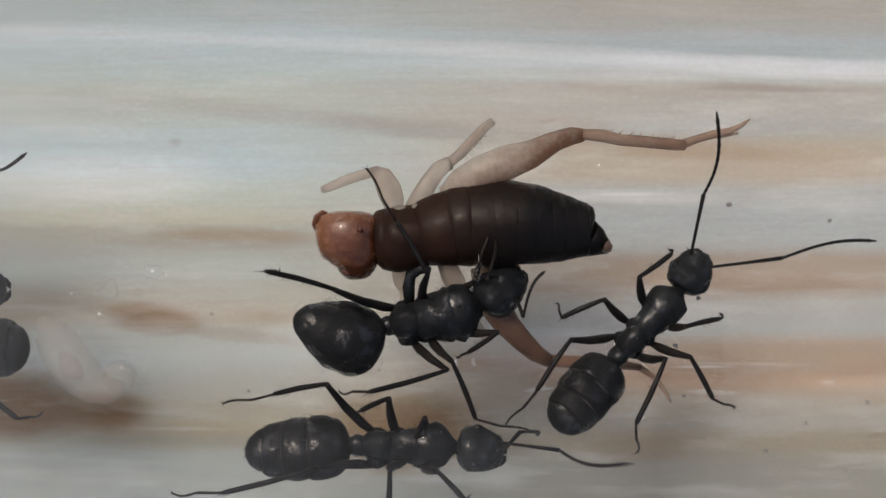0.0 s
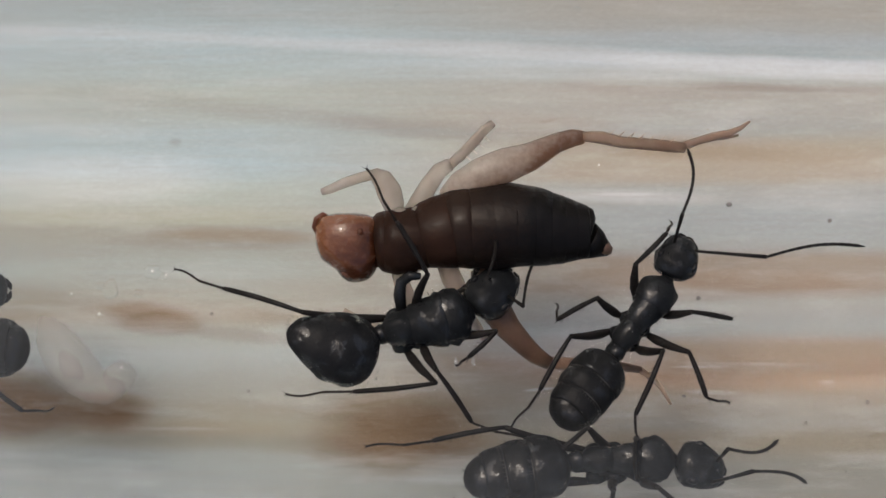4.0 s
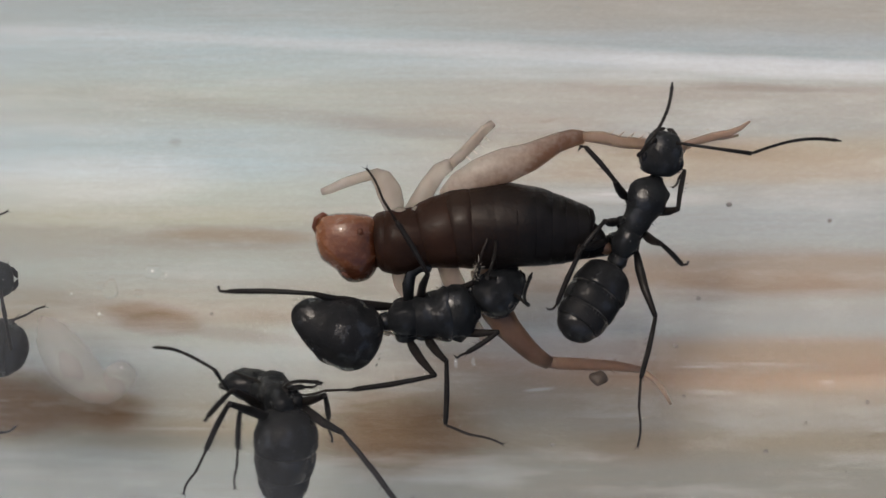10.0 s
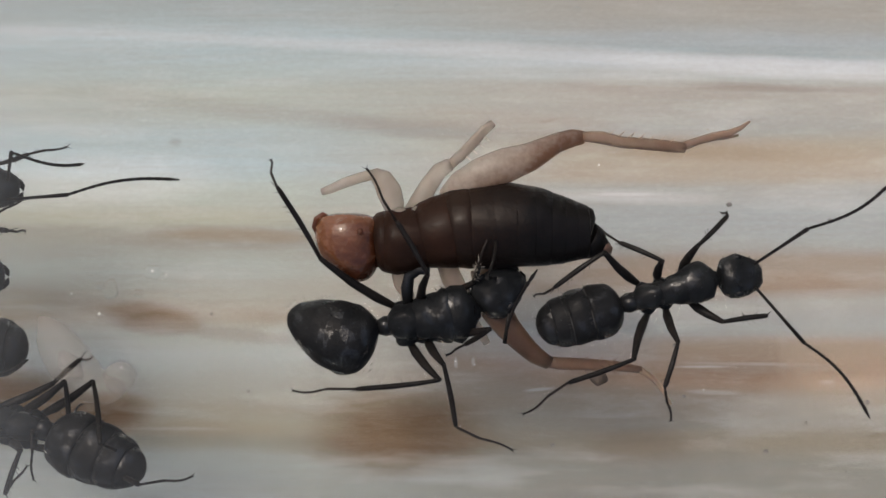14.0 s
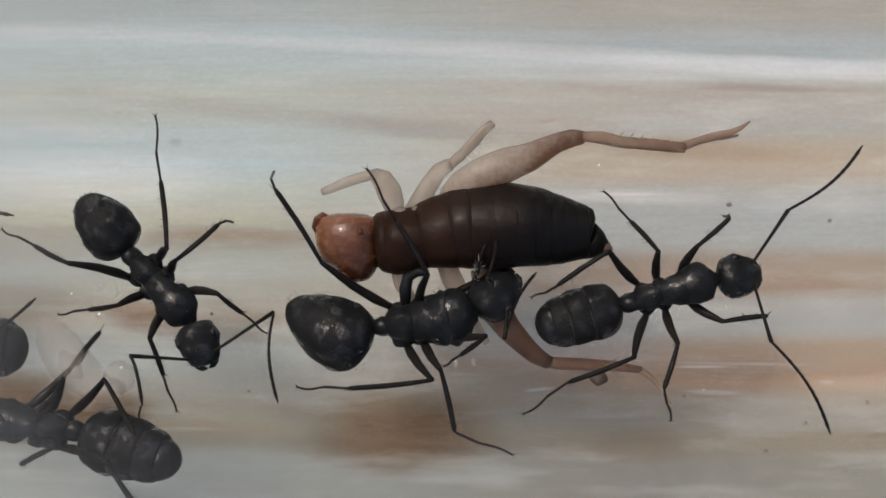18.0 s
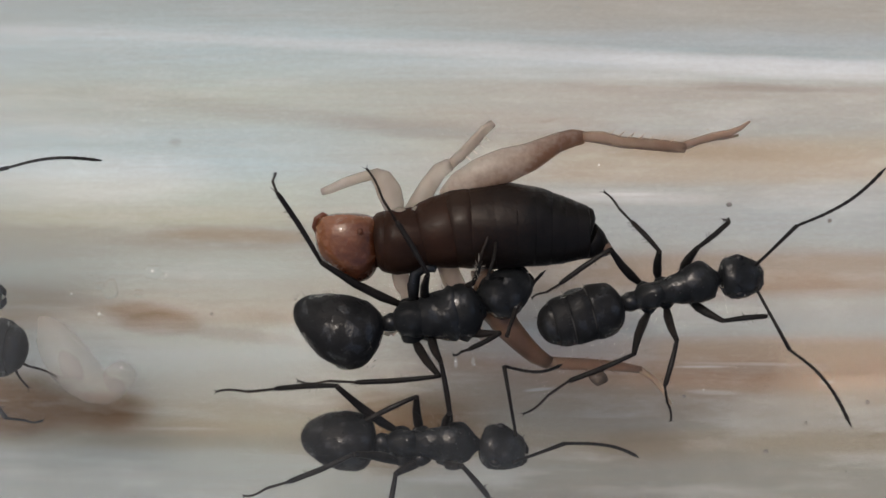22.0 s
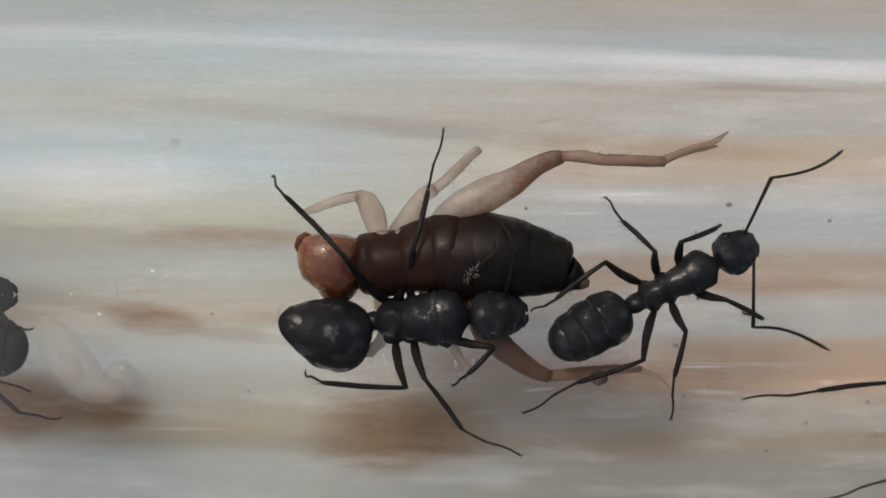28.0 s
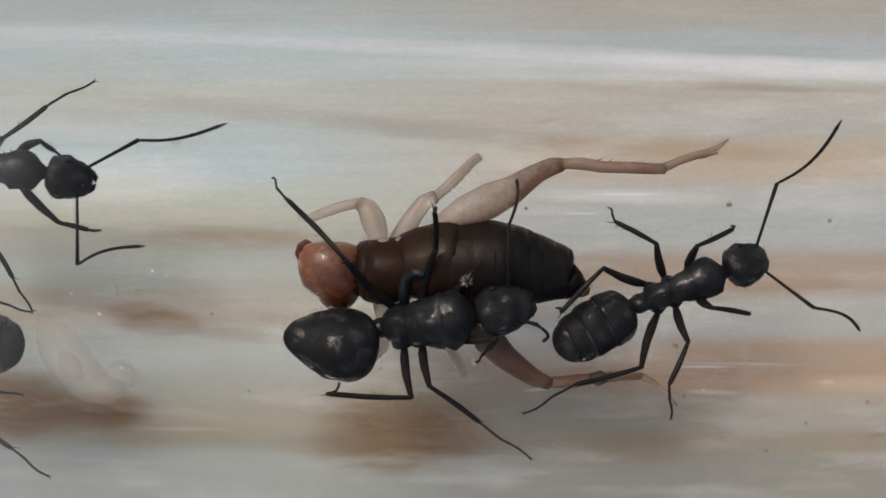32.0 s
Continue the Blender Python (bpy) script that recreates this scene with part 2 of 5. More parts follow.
def wood():
    n = Nodes("pale_streaked_wood")
    k = (EYE + WALL) / EYE
    pos = n.place(1000, 1000, 1000, world=True)
    xyz = n.add("ShaderNodeSeparateXYZ")
    n.link(pos, xyz.inputs[0])
    x, y = xyz.outputs[0], xyz.outputs[1]
    long = n.place(90, 700, 700, world=True)
    warp = n.noise(long, 0.55, 4, 0.6)
    warp2 = n.noise(n.place(350, 1500, 1000, world=True), 1.0, 5, 0.65)
    yy = n.math("ADD", y, n.math("MULTIPLY", n.math("SUBTRACT", warp, 0.5), 0.9))
    yy = n.math("ADD", yy, n.math("MULTIPLY", n.math("SUBTRACT", warp2, 0.5), 0.22))
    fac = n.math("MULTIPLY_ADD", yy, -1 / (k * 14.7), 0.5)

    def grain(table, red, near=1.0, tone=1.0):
        # colours fall off towards the near side, painting in the dimmer light there
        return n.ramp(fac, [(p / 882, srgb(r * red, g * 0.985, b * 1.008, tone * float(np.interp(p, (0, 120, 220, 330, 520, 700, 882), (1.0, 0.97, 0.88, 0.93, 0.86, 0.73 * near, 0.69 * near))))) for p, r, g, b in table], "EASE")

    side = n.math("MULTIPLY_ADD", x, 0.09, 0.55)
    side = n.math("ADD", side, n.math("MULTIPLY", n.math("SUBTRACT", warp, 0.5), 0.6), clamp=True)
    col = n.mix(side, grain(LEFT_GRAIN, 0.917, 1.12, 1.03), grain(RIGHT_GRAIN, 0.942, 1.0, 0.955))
    rough_edge = n.noise(n.place(500, 900, 900, world=True), 0.9, 4, 0.6)
    for (px, py, a, b, s, slope), tint in [(r, srgb(98, 73, 40)) for r in STAINS] + [(r, srgb(192, 161, 136, 0.8)) for r in TANS] + [(r, srgb(222, 226, 228)) for r in PALE_AND_SHEEN]:
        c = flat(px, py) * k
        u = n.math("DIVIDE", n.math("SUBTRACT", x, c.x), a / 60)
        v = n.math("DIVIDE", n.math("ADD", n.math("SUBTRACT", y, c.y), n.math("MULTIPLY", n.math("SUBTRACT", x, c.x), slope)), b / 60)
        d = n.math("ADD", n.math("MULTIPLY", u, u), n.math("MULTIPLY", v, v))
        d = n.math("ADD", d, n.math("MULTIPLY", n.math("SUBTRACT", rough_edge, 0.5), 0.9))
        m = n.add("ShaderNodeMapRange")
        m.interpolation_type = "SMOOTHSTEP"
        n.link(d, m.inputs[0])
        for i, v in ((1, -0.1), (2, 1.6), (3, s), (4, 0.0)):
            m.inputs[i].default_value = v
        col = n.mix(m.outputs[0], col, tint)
    fibre = n.noise(n.place(260, 5200, 1000, world=True), 1.0, 5, 0.7)
    blotch = n.noise(n.place(220, 1100, 1000, world=True), 0.8, 4, 0.6)
    col = n.mix(n.math("MULTIPLY", n.ramp(fibre, GREY2), 0.22), col, srgb(150, 132, 114))
    col = n.mix(n.math("MULTIPLY", n.ramp(blotch, ((0.5, (0, 0, 0, 1)), (0.75, (1, 1, 1, 1)))), 0.35), col, srgb(204, 206, 204, 0.95))
    fleck = n.noise(n.place(1100, 9000, 1000, world=True), 1.0, 3, 0.6)
    col = n.mix(n.math("MULTIPLY", n.ramp(fleck, ((0.66, (0, 0, 0, 1)), (0.78, (1, 1, 1, 1)))), 0.12), col, srgb(226, 228, 226))
    mottle = n.noise(n.place(1000, 1600, 1000, world=True), 4.5, 4, 0.65)
    col = n.mix(n.math("MULTIPLY", n.ramp(mottle, ((0.42, (1, 1, 1, 1)), (0.6, (0, 0, 0, 1)))), 0.08), col, srgb(132, 122, 112))
    col = n.mix(n.math("MULTIPLY", n.ramp(mottle, ((0.55, (0, 0, 0, 1)), (0.75, (1, 1, 1, 1)))), 0.1), col, srgb(206, 206, 204))
    n.put(Base_Color=col, Roughness=n.math("MULTIPLY_ADD", fibre, 0.2, 0.4), Specular_IOR_Level=0.25, Coat_Weight=0.05, Coat_Roughness=0.3)
    return n.bump(fibre, 0.25, 0.03).mat


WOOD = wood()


# ---------------------------------------------------------------- shapes
class Shape:
    """Points and faces, gathered piece by piece."""

    def __init__(self):
        self.v, self.f = [], []

    def tube(self, pts, radii, n=10, squash=1.0, up=(0, 0, 1), dent=0.0, grain=2.0):
        """A tapered limb or body along pts; radii as numbers or (across, upward) pairs."""
        pts = [Vector(p) for p in pts]
        base, side = len(self.v), None
        for i, p in enumerate(pts):
            way = (pts[min(i + 1, len(pts) - 1)] - pts[max(i - 1, 0)]).normalized()
            side = Vector(up).cross(way) if side is None or side.cross(way).length < 1e-6 else side - way * side.dot(way)
            if side.length < 1e-6:
                side = Vector((1, 0, 0)).cross(way)
            side.normalize()
            top = way.cross(side)
            r = radii[i]
            ra, rb = r if isinstance(r, tuple) else (r, r * squash)
            for j in range(n):
                a = 2 * math.pi * j / n
                out = side * (ra * math.cos(a)) + top * (rb * math.sin(a))
                if dent:
                    q = (p + out) * grain
                    out = out * (1 + dent * (noise.noise(q) + 0.5 * noise.noise(q * 2.3)))
                self.v.append(tuple(p + out))
        for i in range(len(pts) - 1):
            for j in range(n):
                a, b = base + i * n + j, base + i * n + (j + 1) % n
                self.f.append((a, b, b + n, a + n))
        self.f.append(tuple(base + j for j in reversed(range(n))))
        self.f.append(tuple(base + (len(pts) - 1) * n + j for j in range(n)))
        return self

    def ball(self, c, rx, ry, rz, n=14, m=9):
        c = Vector(c)
        t = [-math.cos(math.pi * i / (m - 1)) for i in range(m)]
        return self.tube([c + Vector((rx * v * 0.999, 0, 0)) for v in t], [(max(0.02 * ry, ry * math.sqrt(max(0, 1 - v * v))), max(0.02 * rz, rz * math.sqrt(max(0, 1 - v * v)))) for v in t], n)

    def hairs(self, spots, length, r=0.012):
        """Short bristles: (foot, way) pairs."""
        for foot, way in spots:
            p, w = Vector(foot), Vector(way).normalized()
            self.tube([p, p + w * length * 0.6, p + w * length + Vector((length * 0.12, 0, 0))], [r, r * 0.7, r * 0.2], 3)
        return self

    def mesh(self, name, smooth=True):
        me = bpy.data.meshes.new(name)
        me.from_pydata([(x * MM, y * MM, z * MM) for x, y, z in self.v], [], self.f)
        me.polygons.foreach_set("use_smooth", [smooth and len(p) < 5 for p in self.f])
        me.update()
        return me


def part(name, shape, material, parent, label="", smooth=True):
    me = shape if isinstance(shape, bpy.types.Mesh) else shape.mesh(name, smooth)
    if not me.materials:
        me.materials.append(material)
    ob = new(name, me)
    ob.parent = parent
    if label:
        tagged(ob, label)
    return ob


# ---------------------------------------------------------------- table and tube
def build_setting():
    bm = bmesh.new()
    bmesh.ops.create_cube(bm, size=1)
    bmesh.ops.scale(bm, vec=(1.6, 1.0, 0.03), verts=bm.verts)
    bmesh.ops.translate(bm, vec=(0, 0, -0.015 - WALL * MM), verts=bm.verts)
    bmesh.ops.bevel(bm, geom=bm.edges[:], offset=0.003, segments=2, affect="EDGES")
    me = bpy.data.meshes.new("ground")
    bm.to_mesh(me)
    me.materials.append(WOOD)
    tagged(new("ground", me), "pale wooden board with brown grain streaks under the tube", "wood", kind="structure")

    # the lower shell of the tube, open on top
    s, n, long, reach = Shape(), 48, 45.0, radians(76)
    ring = [(r, -reach + 2 * reach * i / n) for r in (TUBE_R, TUBE_R + WALL) for i in range(n + 1)]
    for x in (-long, long):
        for r, a in ring:
            s.v.append((x, r * math.sin(a), TUBE_R - r * math.cos(a)))
    m, h = 2 * (n + 1), n + 1
    for i in range(n):
        s.f.append((i, m + i, m + i + 1, i + 1))
        s.f.append((h + i + 1, h + m + i + 1, h + m + i, h + i))
        for o in (0, m):
            q = (o + i, o + i + 1, o + h + i + 1, o + h + i)
            s.f.append(q if o == 0 else q[::-1])
    s.f.append((0, h, m + h, m))
    s.f.append((n, m + n, m + h + n, h + n))
    me = s.mesh("glass_tube")
    me.materials.append(GLASS)
    tube = tagged(new("glass_tube", me), "clear round glass tube lying on pale streaked wood", "tube", kind="structure")
    tube.visible_shadow = False

    # the upper wall, between the eye and the ants
    s, n, reach = Shape(), 40, radians(60)
    for x in (-long, long):
        for i in range(n + 1):
            a = -reach + 2 * reach * i / n
            s.v.append((x, TUBE_R * math.sin(a), TUBE_R + TUBE_R * math.cos(a)))
    for i in range(n):
        s.f.append((i, i + 1, n + 2 + i, n + 1 + i))
    me = s.mesh("upper_glass")
    # this material carries the painted haze over the ants at the edges
    me.materials.append(HAZED)
    top = tagged(new("upper_glass", me), "clear upper wall of the glass tube with a damp film", "tube", kind="structure")
    top.visible_shadow = False
    return tube


TUBE = build_setting()


# ---------------------------------------------------------------- ants
SEGMENT = 2.9         # gaster joint to neck, mm
HIPS = {"1": 0.66, "2": 0.42, "3": 0.24}
FEMUR = {"1": 1.25, "2": 1.45, "3": 1.9}
LOWER = {"1": 2.0, "2": 2.5, "3": 3.9}
LEGS = ("l1", "l2", "l3", "r1", "r2", "r3")
SHARED = {}


def shared(key, make):
    if key not in SHARED:
        SHARED[key] = make()
    return SHARED[key]


def profile(shape, rows, n=26):
    """A body along x from rows of (x, half width, half height, z)."""
    return shape.tube([(x, 0, z) for x, _, _, z in rows], [(w, h) for _, w, h, _ in rows], n, dent=0.13, grain=3.2)


def fuzz(shape, rows, count, length, seed, lean=0.5):
    rnd = random.Random(seed)
    spots = []
    for _ in range(count):
        i = rnd.randrange(1, len(rows) - 1)
        x, w, h, z = rows[i]
        a = rnd.uniform(0.1, math.pi - 0.1)
        spots.append(((x, w * 0.97 * math.cos(a), z + h * 0.97 * math.sin(a)), (-lean, math.cos(a), math.sin(a))))
    return shape.hairs(spots, length)


def spread(rows, steps=3):
    """Finer rows along the same outline."""
    out = []
    for i in range(len(rows) - 1):
        p0, p1, p2, p3 = rows[max(i - 1, 0)], rows[i], rows[i + 1], rows[min(i + 2, len(rows) - 1)]
        for k in range(steps):
            t = k / steps
            out.append(tuple(0.5 * (2 * b + (c - a) * t + (2 * a - 5 * b + 4 * c - d) * t * t + (3 * b - a - 3 * c + d) * t ** 3) for a, b, c, d in zip(p0, p1, p2, p3)))
    out.append(rows[-1])
    return out


PRONOTUM = spread([(1.86, 0.40, 0.42, 0.02), (1.93, 0.50, 0.50, 0.05), (2.1, 0.555, 0.54, 0.06), (2.34, 0.565, 0.53, 0.04), (2.58, 0.47, 0.40, 0.0), (2.76, 0.26, 0.24, -0.03), (2.9, 0.15, 0.16, -0.04)])
MESONOTUM = spread([(1.06, 0.33, 0.36, -0.03), (1.14, 0.355, 0.40, -0.02), (1.4, 0.385, 0.44, 0.02), (1.7, 0.44, 0.48, 0.05), (1.95, 0.49, 0.49, 0.04), (2.02, 0.40, 0.38, 0.02)])
PROPODEUM = spread([(0.36, 0.16, 0.18, -0.06), (0.44, 0.29, 0.34, -0.02), (0.66, 0.365, 0.47, 0.03), (0.92, 0.375, 0.48, 0.02), (1.12, 0.35, 0.41, -0.01), (1.24, 0.30, 0.32, -0.03)])
HEAD = spread([(0.0, 0.16, 0.16, 0.0), (0.06, 0.40, 0.30, 0.0), (0.2, 0.56, 0.42, 0.02), (0.45, 0.63, 0.47, 0.03), (0.75, 0.60, 0.44, 0.02), (1.02, 0.50, 0.34, -0.02), (1.2, 0.38, 0.24, -0.06), (1.28, 0.18, 0.10, -0.08)])
SMOOTH_GASTER = [(0.0, 0.12, 0.12, 0.0), (0.06, 0.42, 0.40, 0.0), (0.22, 0.71, 0.70, 0.0), (0.52, 0.885, 0.85, 0.0), (0.95, 0.94, 0.89, 0.0), (1.2, 0.94, 0.88, 0.0),
                 (1.52, 0.86, 0.785, 0.0), (1.75, 0.79, 0.70, -0.02), (2.02, 0.64, 0.54, -0.05), (2.2, 0.52, 0.43, -0.08), (2.34, 0.34, 0.27, -0.1), (2.42, 0.12, 0.1, -0.11)]
# plates that overlap like roof tiles, each with a lip
GASTER_ROWS = ([(0.0, 0.12, 0.12, 0.0), (0.06, 0.42, 0.40, 0.0), (0.22, 0.72, 0.70, 0.0), (0.50, 0.89, 0.855, 0.0), (0.78, 0.935, 0.90, 0.0), (0.90, 0.925, 0.89, 0.0), (0.94, 0.86, 0.83, 0.0)],
               [(0.80, 0.84, 0.80, 0.0), (0.93, 0.87, 0.83, 0.0), (1.10, 0.93, 0.88, 0.0), (1.32, 0.925, 0.86, 0.0), (1.48, 0.885, 0.82, 0.0), (1.52, 0.82, 0.75, 0.0)],
               [(1.38, 0.80, 0.74, 0.0), (1.52, 0.845, 0.77, 0.0), (1.72, 0.85, 0.75, -0.02), (1.93, 0.78, 0.68, -0.04), (1.99, 0.71, 0.61, -0.04)],
               [(1.86, 0.70, 0.60, -0.04), (2.0, 0.70, 0.60, -0.05), (2.18, 0.60, 0.51, -0.08), (2.32, 0.42, 0.35, -0.1), (2.41, 0.15, 0.12, -0.11)])


class Ant:
    def __init__(self, label, big=1.0, stout=1.0, tail=1.0, chest=1.0):
        self.root = tagged(new("ant"), label, "ant", "ants in the tube")
        self.root.empty_display_size = 0.001
        self.big, self.stout, self.tail, self.chest, self.stances, self.parts = big, stout, tail, chest, [], {}
        self.femur, self.combed, self.bend, self.skew, self.taper, self.skull = {}, (), {}, 0.0, 0.0, 1.0
        self.face, self.hook = (1.0, 1.0), ()
        self.rise, self.climb = 0.0, ()
        self.raised, self.back, self.rims, self.hips = (), 0.0, True, 1.0

    def stance(self, t, j1, j2, g, h, **limbs):
        """The plan at t seconds: gaster joint, neck, gaster tip, head front; limbs as knee and foot (elbow and tip for aL, aR)."""
        self.stances.append((t, j1, j2, g, h, limbs))

    # -- building
    def build(self):
        k, st = self.big, self.stout
        root = self.root

        def scaled(rows, s=1.0):
            return [(x * k, w * k * s, hh * k * s, z * k) for x, w, hh, z in rows]

        def front():
            return fuzz(profile(Shape(), scaled(PRONOTUM, self.chest)), scaled(PRONOTUM, self.chest), 24, 0.14, 3).mesh("pronotum")

        def back():
            return profile(Shape(), scaled(PROPODEUM, self.chest)).mesh("propodeum")

        def head():
            rows = [(x * self.skull * self.face[0], w * self.face[1], hh, z) for x, w, hh, z in scaled(HEAD, self.skull)]
            s = profile(Shape(), rows, 22)
            return fuzz(s, rows, 22, 0.12, 5, -0.3).mesh("head")

        part("pronotum", shared(("pron", k, self.chest), front), BLACK, root)
        part("mesonotum", shared(("meso", k, self.chest), lambda: fuzz(profile(Shape(), scaled(MESONOTUM, self.chest ** 1.5)), scaled(MESONOTUM, self.chest ** 1.5), 14, 0.12, 9).mesh("mesonotum")), BLACK, root)
        part("propodeum", shared(("prop", k, self.chest), back), BLACK, root)
        pet = shared(("pet", k), lambda: Shape().tube([(-0.08 * k, 0, -0.05), (0.06 * k, 0, 0.02), (0.18 * k, 0, 0.08), (0.32 * k, 0, 0.0), (0.5 * k, 0, -0.05)], [(0.17, 0.15), (0.25, 0.26), (0.295, 0.44), (0.28, 0.32), (0.26, 0.26)], 12).mesh("petiole"))
        part("petiole", pet, BLACK, root)
        self.parts["head"] = hd = part("head", shared(("head", k, self.skull), head), BLACK, root)
        for side in (1, -1):
            q = k * self.skull
            part("eye", shared(("eye", side, q), lambda: Shape().ball((0.5 * q * self.face[0], side * 0.52 * q * self.face[1], 0.26 * q), 0.15, 0.10, 0.12, 12, 8).mesh("eye")), EYE_MAT, hd)
            part("mandible", shared(("mand", side, q), lambda: Shape().tube([(u * q * self.face[0], side * v * q, z) for u, v, z in ((1.1, 0.26, -0.1), (1.22, 0.25, -0.13), (1.33, 0.15, -0.15), (1.37, 0.02, -0.15))], [(0.12, 0.08), (0.11, 0.07), (0.08, 0.05), (0.02, 0.02)], 8).mesh("mandible")), LIMB, hd)
        q = k * self.skull
        part("clypeus", shared(("clyp", q, self.face), lambda: Shape().ball((1.0 * q * self.face[0], 0, 0.08 * q), 0.2 * q, 0.27 * q, 0.2 * q, 14, 9).mesh("clypeus")), GLINT_FACE, hd, "glossy grey plate over the jaws")
        gast = None
        if self.rims:
            plates = GASTER_ROWS
        else:
            # no clear segment edges on this one
            plates = (SMOOTH_GASTER,)
        for i, rows in enumerate(plates):
            rows = [(x * self.tail, w * (1 - self.taper * (x / 2.4) ** 2), hh * (1 - self.taper * (x / 2.4) ** 2), z) for x, w, hh, z in scaled(spread(rows), st)]

            def tergite(rows=rows, i=i):
                s = Shape().tube([(-x, self.skew * (x - 1.3), z) for x, _, _, z in rows], [(w, hh) for _, w, hh, _ in rows], 30, dent=0.05, grain=1.9)
                rnd = random.Random(i)
                spots = []
                for _ in range(26 if self.rims else 90):
                    x, w, hh, z = rows[rnd.randrange(1, len(rows))]
                    a = rnd.uniform(0.1, 3.0)
                    spots.append(((-x, self.skew * (x - 1.3) + w * 0.98 * math.cos(a), z + hh * 0.98 * math.sin(a)), (-0.9, math.cos(a), math.sin(a))))
                return s.hairs(spots, 0.11, 0.008).mesh("gaster_segment")

            if gast is None:
                gast = self.parts["gaster"] = part("gaster", shared(("g0", k, st, self.tail, self.skew), tergite), GASTER, root)
            else:
                part("gaster_segment", shared(("g", i, k, st, self.tail, self.skew), tergite), GASTER, gast)
                x, w, hh, z = rows[0]
                x += 0.15 * k
                rim = shared(("rim", i, k, st, self.tail, self.skew), lambda: self.edge(x, w, hh, z, i))
                if i in (1, 2) and self.rims:
                    part("segment_edge", rim, MEMBRANE, gast, "thin pale edge of a gaster segment")
        if self.hook:
            part("trochanter", Shape().tube(self.hook, [0.15, 0.18, 0.17, 0.15, 0.1], 12, dent=0.1), BLACK, root, "black joint of the raised middle leg")
        self.measure_limbs()
        for leg in LEGS:
            n, sgn = leg[1], 1 if leg[0] == "l" else -1
            lf, lt, ls = self.len[leg]
            hx = HIPS[n] * SEGMENT * k
            part("coxa", Shape().tube([(hx, sgn * 0.12 * k, -0.14 * k), (hx + 0.05, sgn * 0.3 * k * self.hips, -0.3 * k), (hx + 0.03, sgn * 0.42 * k, -0.42 * k)], [0.19 * self.hips, 0.235 * self.hips, 0.125], 12, dent=0.1), BLACK, root)
            s = Shape().tube([(lf * u, sgn * 0.035 * lf * math.sin(math.pi * u), 0) for u in (0, 0.08, 0.3, 0.6, 0.92, 1)], [0.055, 0.095, 0.135, 0.12, 0.08, 0.072], 10)
            self.parts[leg + "f"] = part("femur", s, LIMB, root)
            s = Shape().tube([(lt * u, -sgn * 0.015 * lt * math.sin(math.pi * u), 0) for u in (0, 0.06, 0.28, 0.55, 0.93, 1)], [0.055, 0.06, 0.07, 0.078, 0.07, 0.05], 8)
            rnd = random.Random(int(n) * 7 + sgn)
            self.parts[leg + "t"] = shin = part("tibia", s, LIMB, root)
            pale = leg in self.combed
            s = Shape().hairs([((lt * rnd.uniform(0.15, 0.98), 0, 0), (0.5, math.cos(b), math.sin(b))) for b in [rnd.uniform(0, 6.28) for _ in range(40 if pale else 11)]], 0.2 if pale else 0.19, 0.011 if pale else 0.009)
            s.hairs([((lt * 0.98, 0, 0), (0.6, 0.3, -0.7))], 0.3, 0.02)
            tagged(part("bristles", s, HAIR if pale else LIMB, shin, "pale comb of bristles" if pale else ""), kind="stuff")
            cuts, rr = [], []
            for i, a in enumerate((0, 0.42, 0.62, 0.77, 0.88)):
                b = (0.42, 0.62, 0.77, 0.88, 1.0)[i]
                for u, q in ((a + 0.01, 0.034), (b - 0.02, 0.045)):
                    cuts.append((ls * u, sgn * 0.025 * ls * math.sin(2 * math.pi * u), 0.05 * ls * math.sin(math.pi * u)))
                    rr.append(q * (0.98 - 0.25 * u))
            s = Shape().tube(cuts, rr, 7)
            s.hairs([((ls * 0.985, 0, 0), (0.8, d, -0.2)) for d in (0.6, -0.6)], 0.14, 0.014)
            self.parts[leg + "s"] = part("tarsus", s, SHIN, root)
        for a in ("aL", "aR"):
            le, lu = self.len[a]
            s = Shape().tube([(0, 0, 0), (0.05 * le, 0, 0), (0.5 * le, 0, 0), (le, 0, 0)], [0.055, 0.042, 0.046, 0.06], 8)
            self.parts[a + "s"] = part("scape", s, LIMB, root)
            sgn = 1 if a == "aL" else -1
            pts, rr = [], []
            for i in range(12):
                for u, q in (((i + 0.06) / 12, 0.037), ((i + 0.9) / 12, 0.05)):
                    pts.append((lu * u, -sgn * lu * 0.06 * math.sin(math.pi * u), lu * 0.05 * math.sin(math.pi * u)))
                    rr.append(q * (0.9 + 0.25 * u) if u < 0.97 else 0.02)
            self.parts[a + "f"] = part("funiculus", Shape().tube(pts, rr, 7), LIMB, root)

    def edge(self, x, w, hh, z, i):
        """A thin uneven rim with a row of short bristles behind it."""
        y = self.skew * (x - 1.3)
        s = Shape().tube([(-x + 0.014, y, z), (-x - 0.014, y, z)], [(w * 1.05, hh * 1.05), (w * 1.045, hh * 1.045)], 24)
        rnd = random.Random(i)
        spots = []
        for j in range(26):
            a = math.pi * (j + rnd.uniform(0.1, 0.9)) / 26
            spots.append(((-x, y + w * math.cos(a), z + hh * math.sin(a)), (-1.0, 0.35 * math.cos(a), 0.35 * math.sin(a))))
        return s.hairs(spots, 0.15, 0.012).mesh("segment_edge")

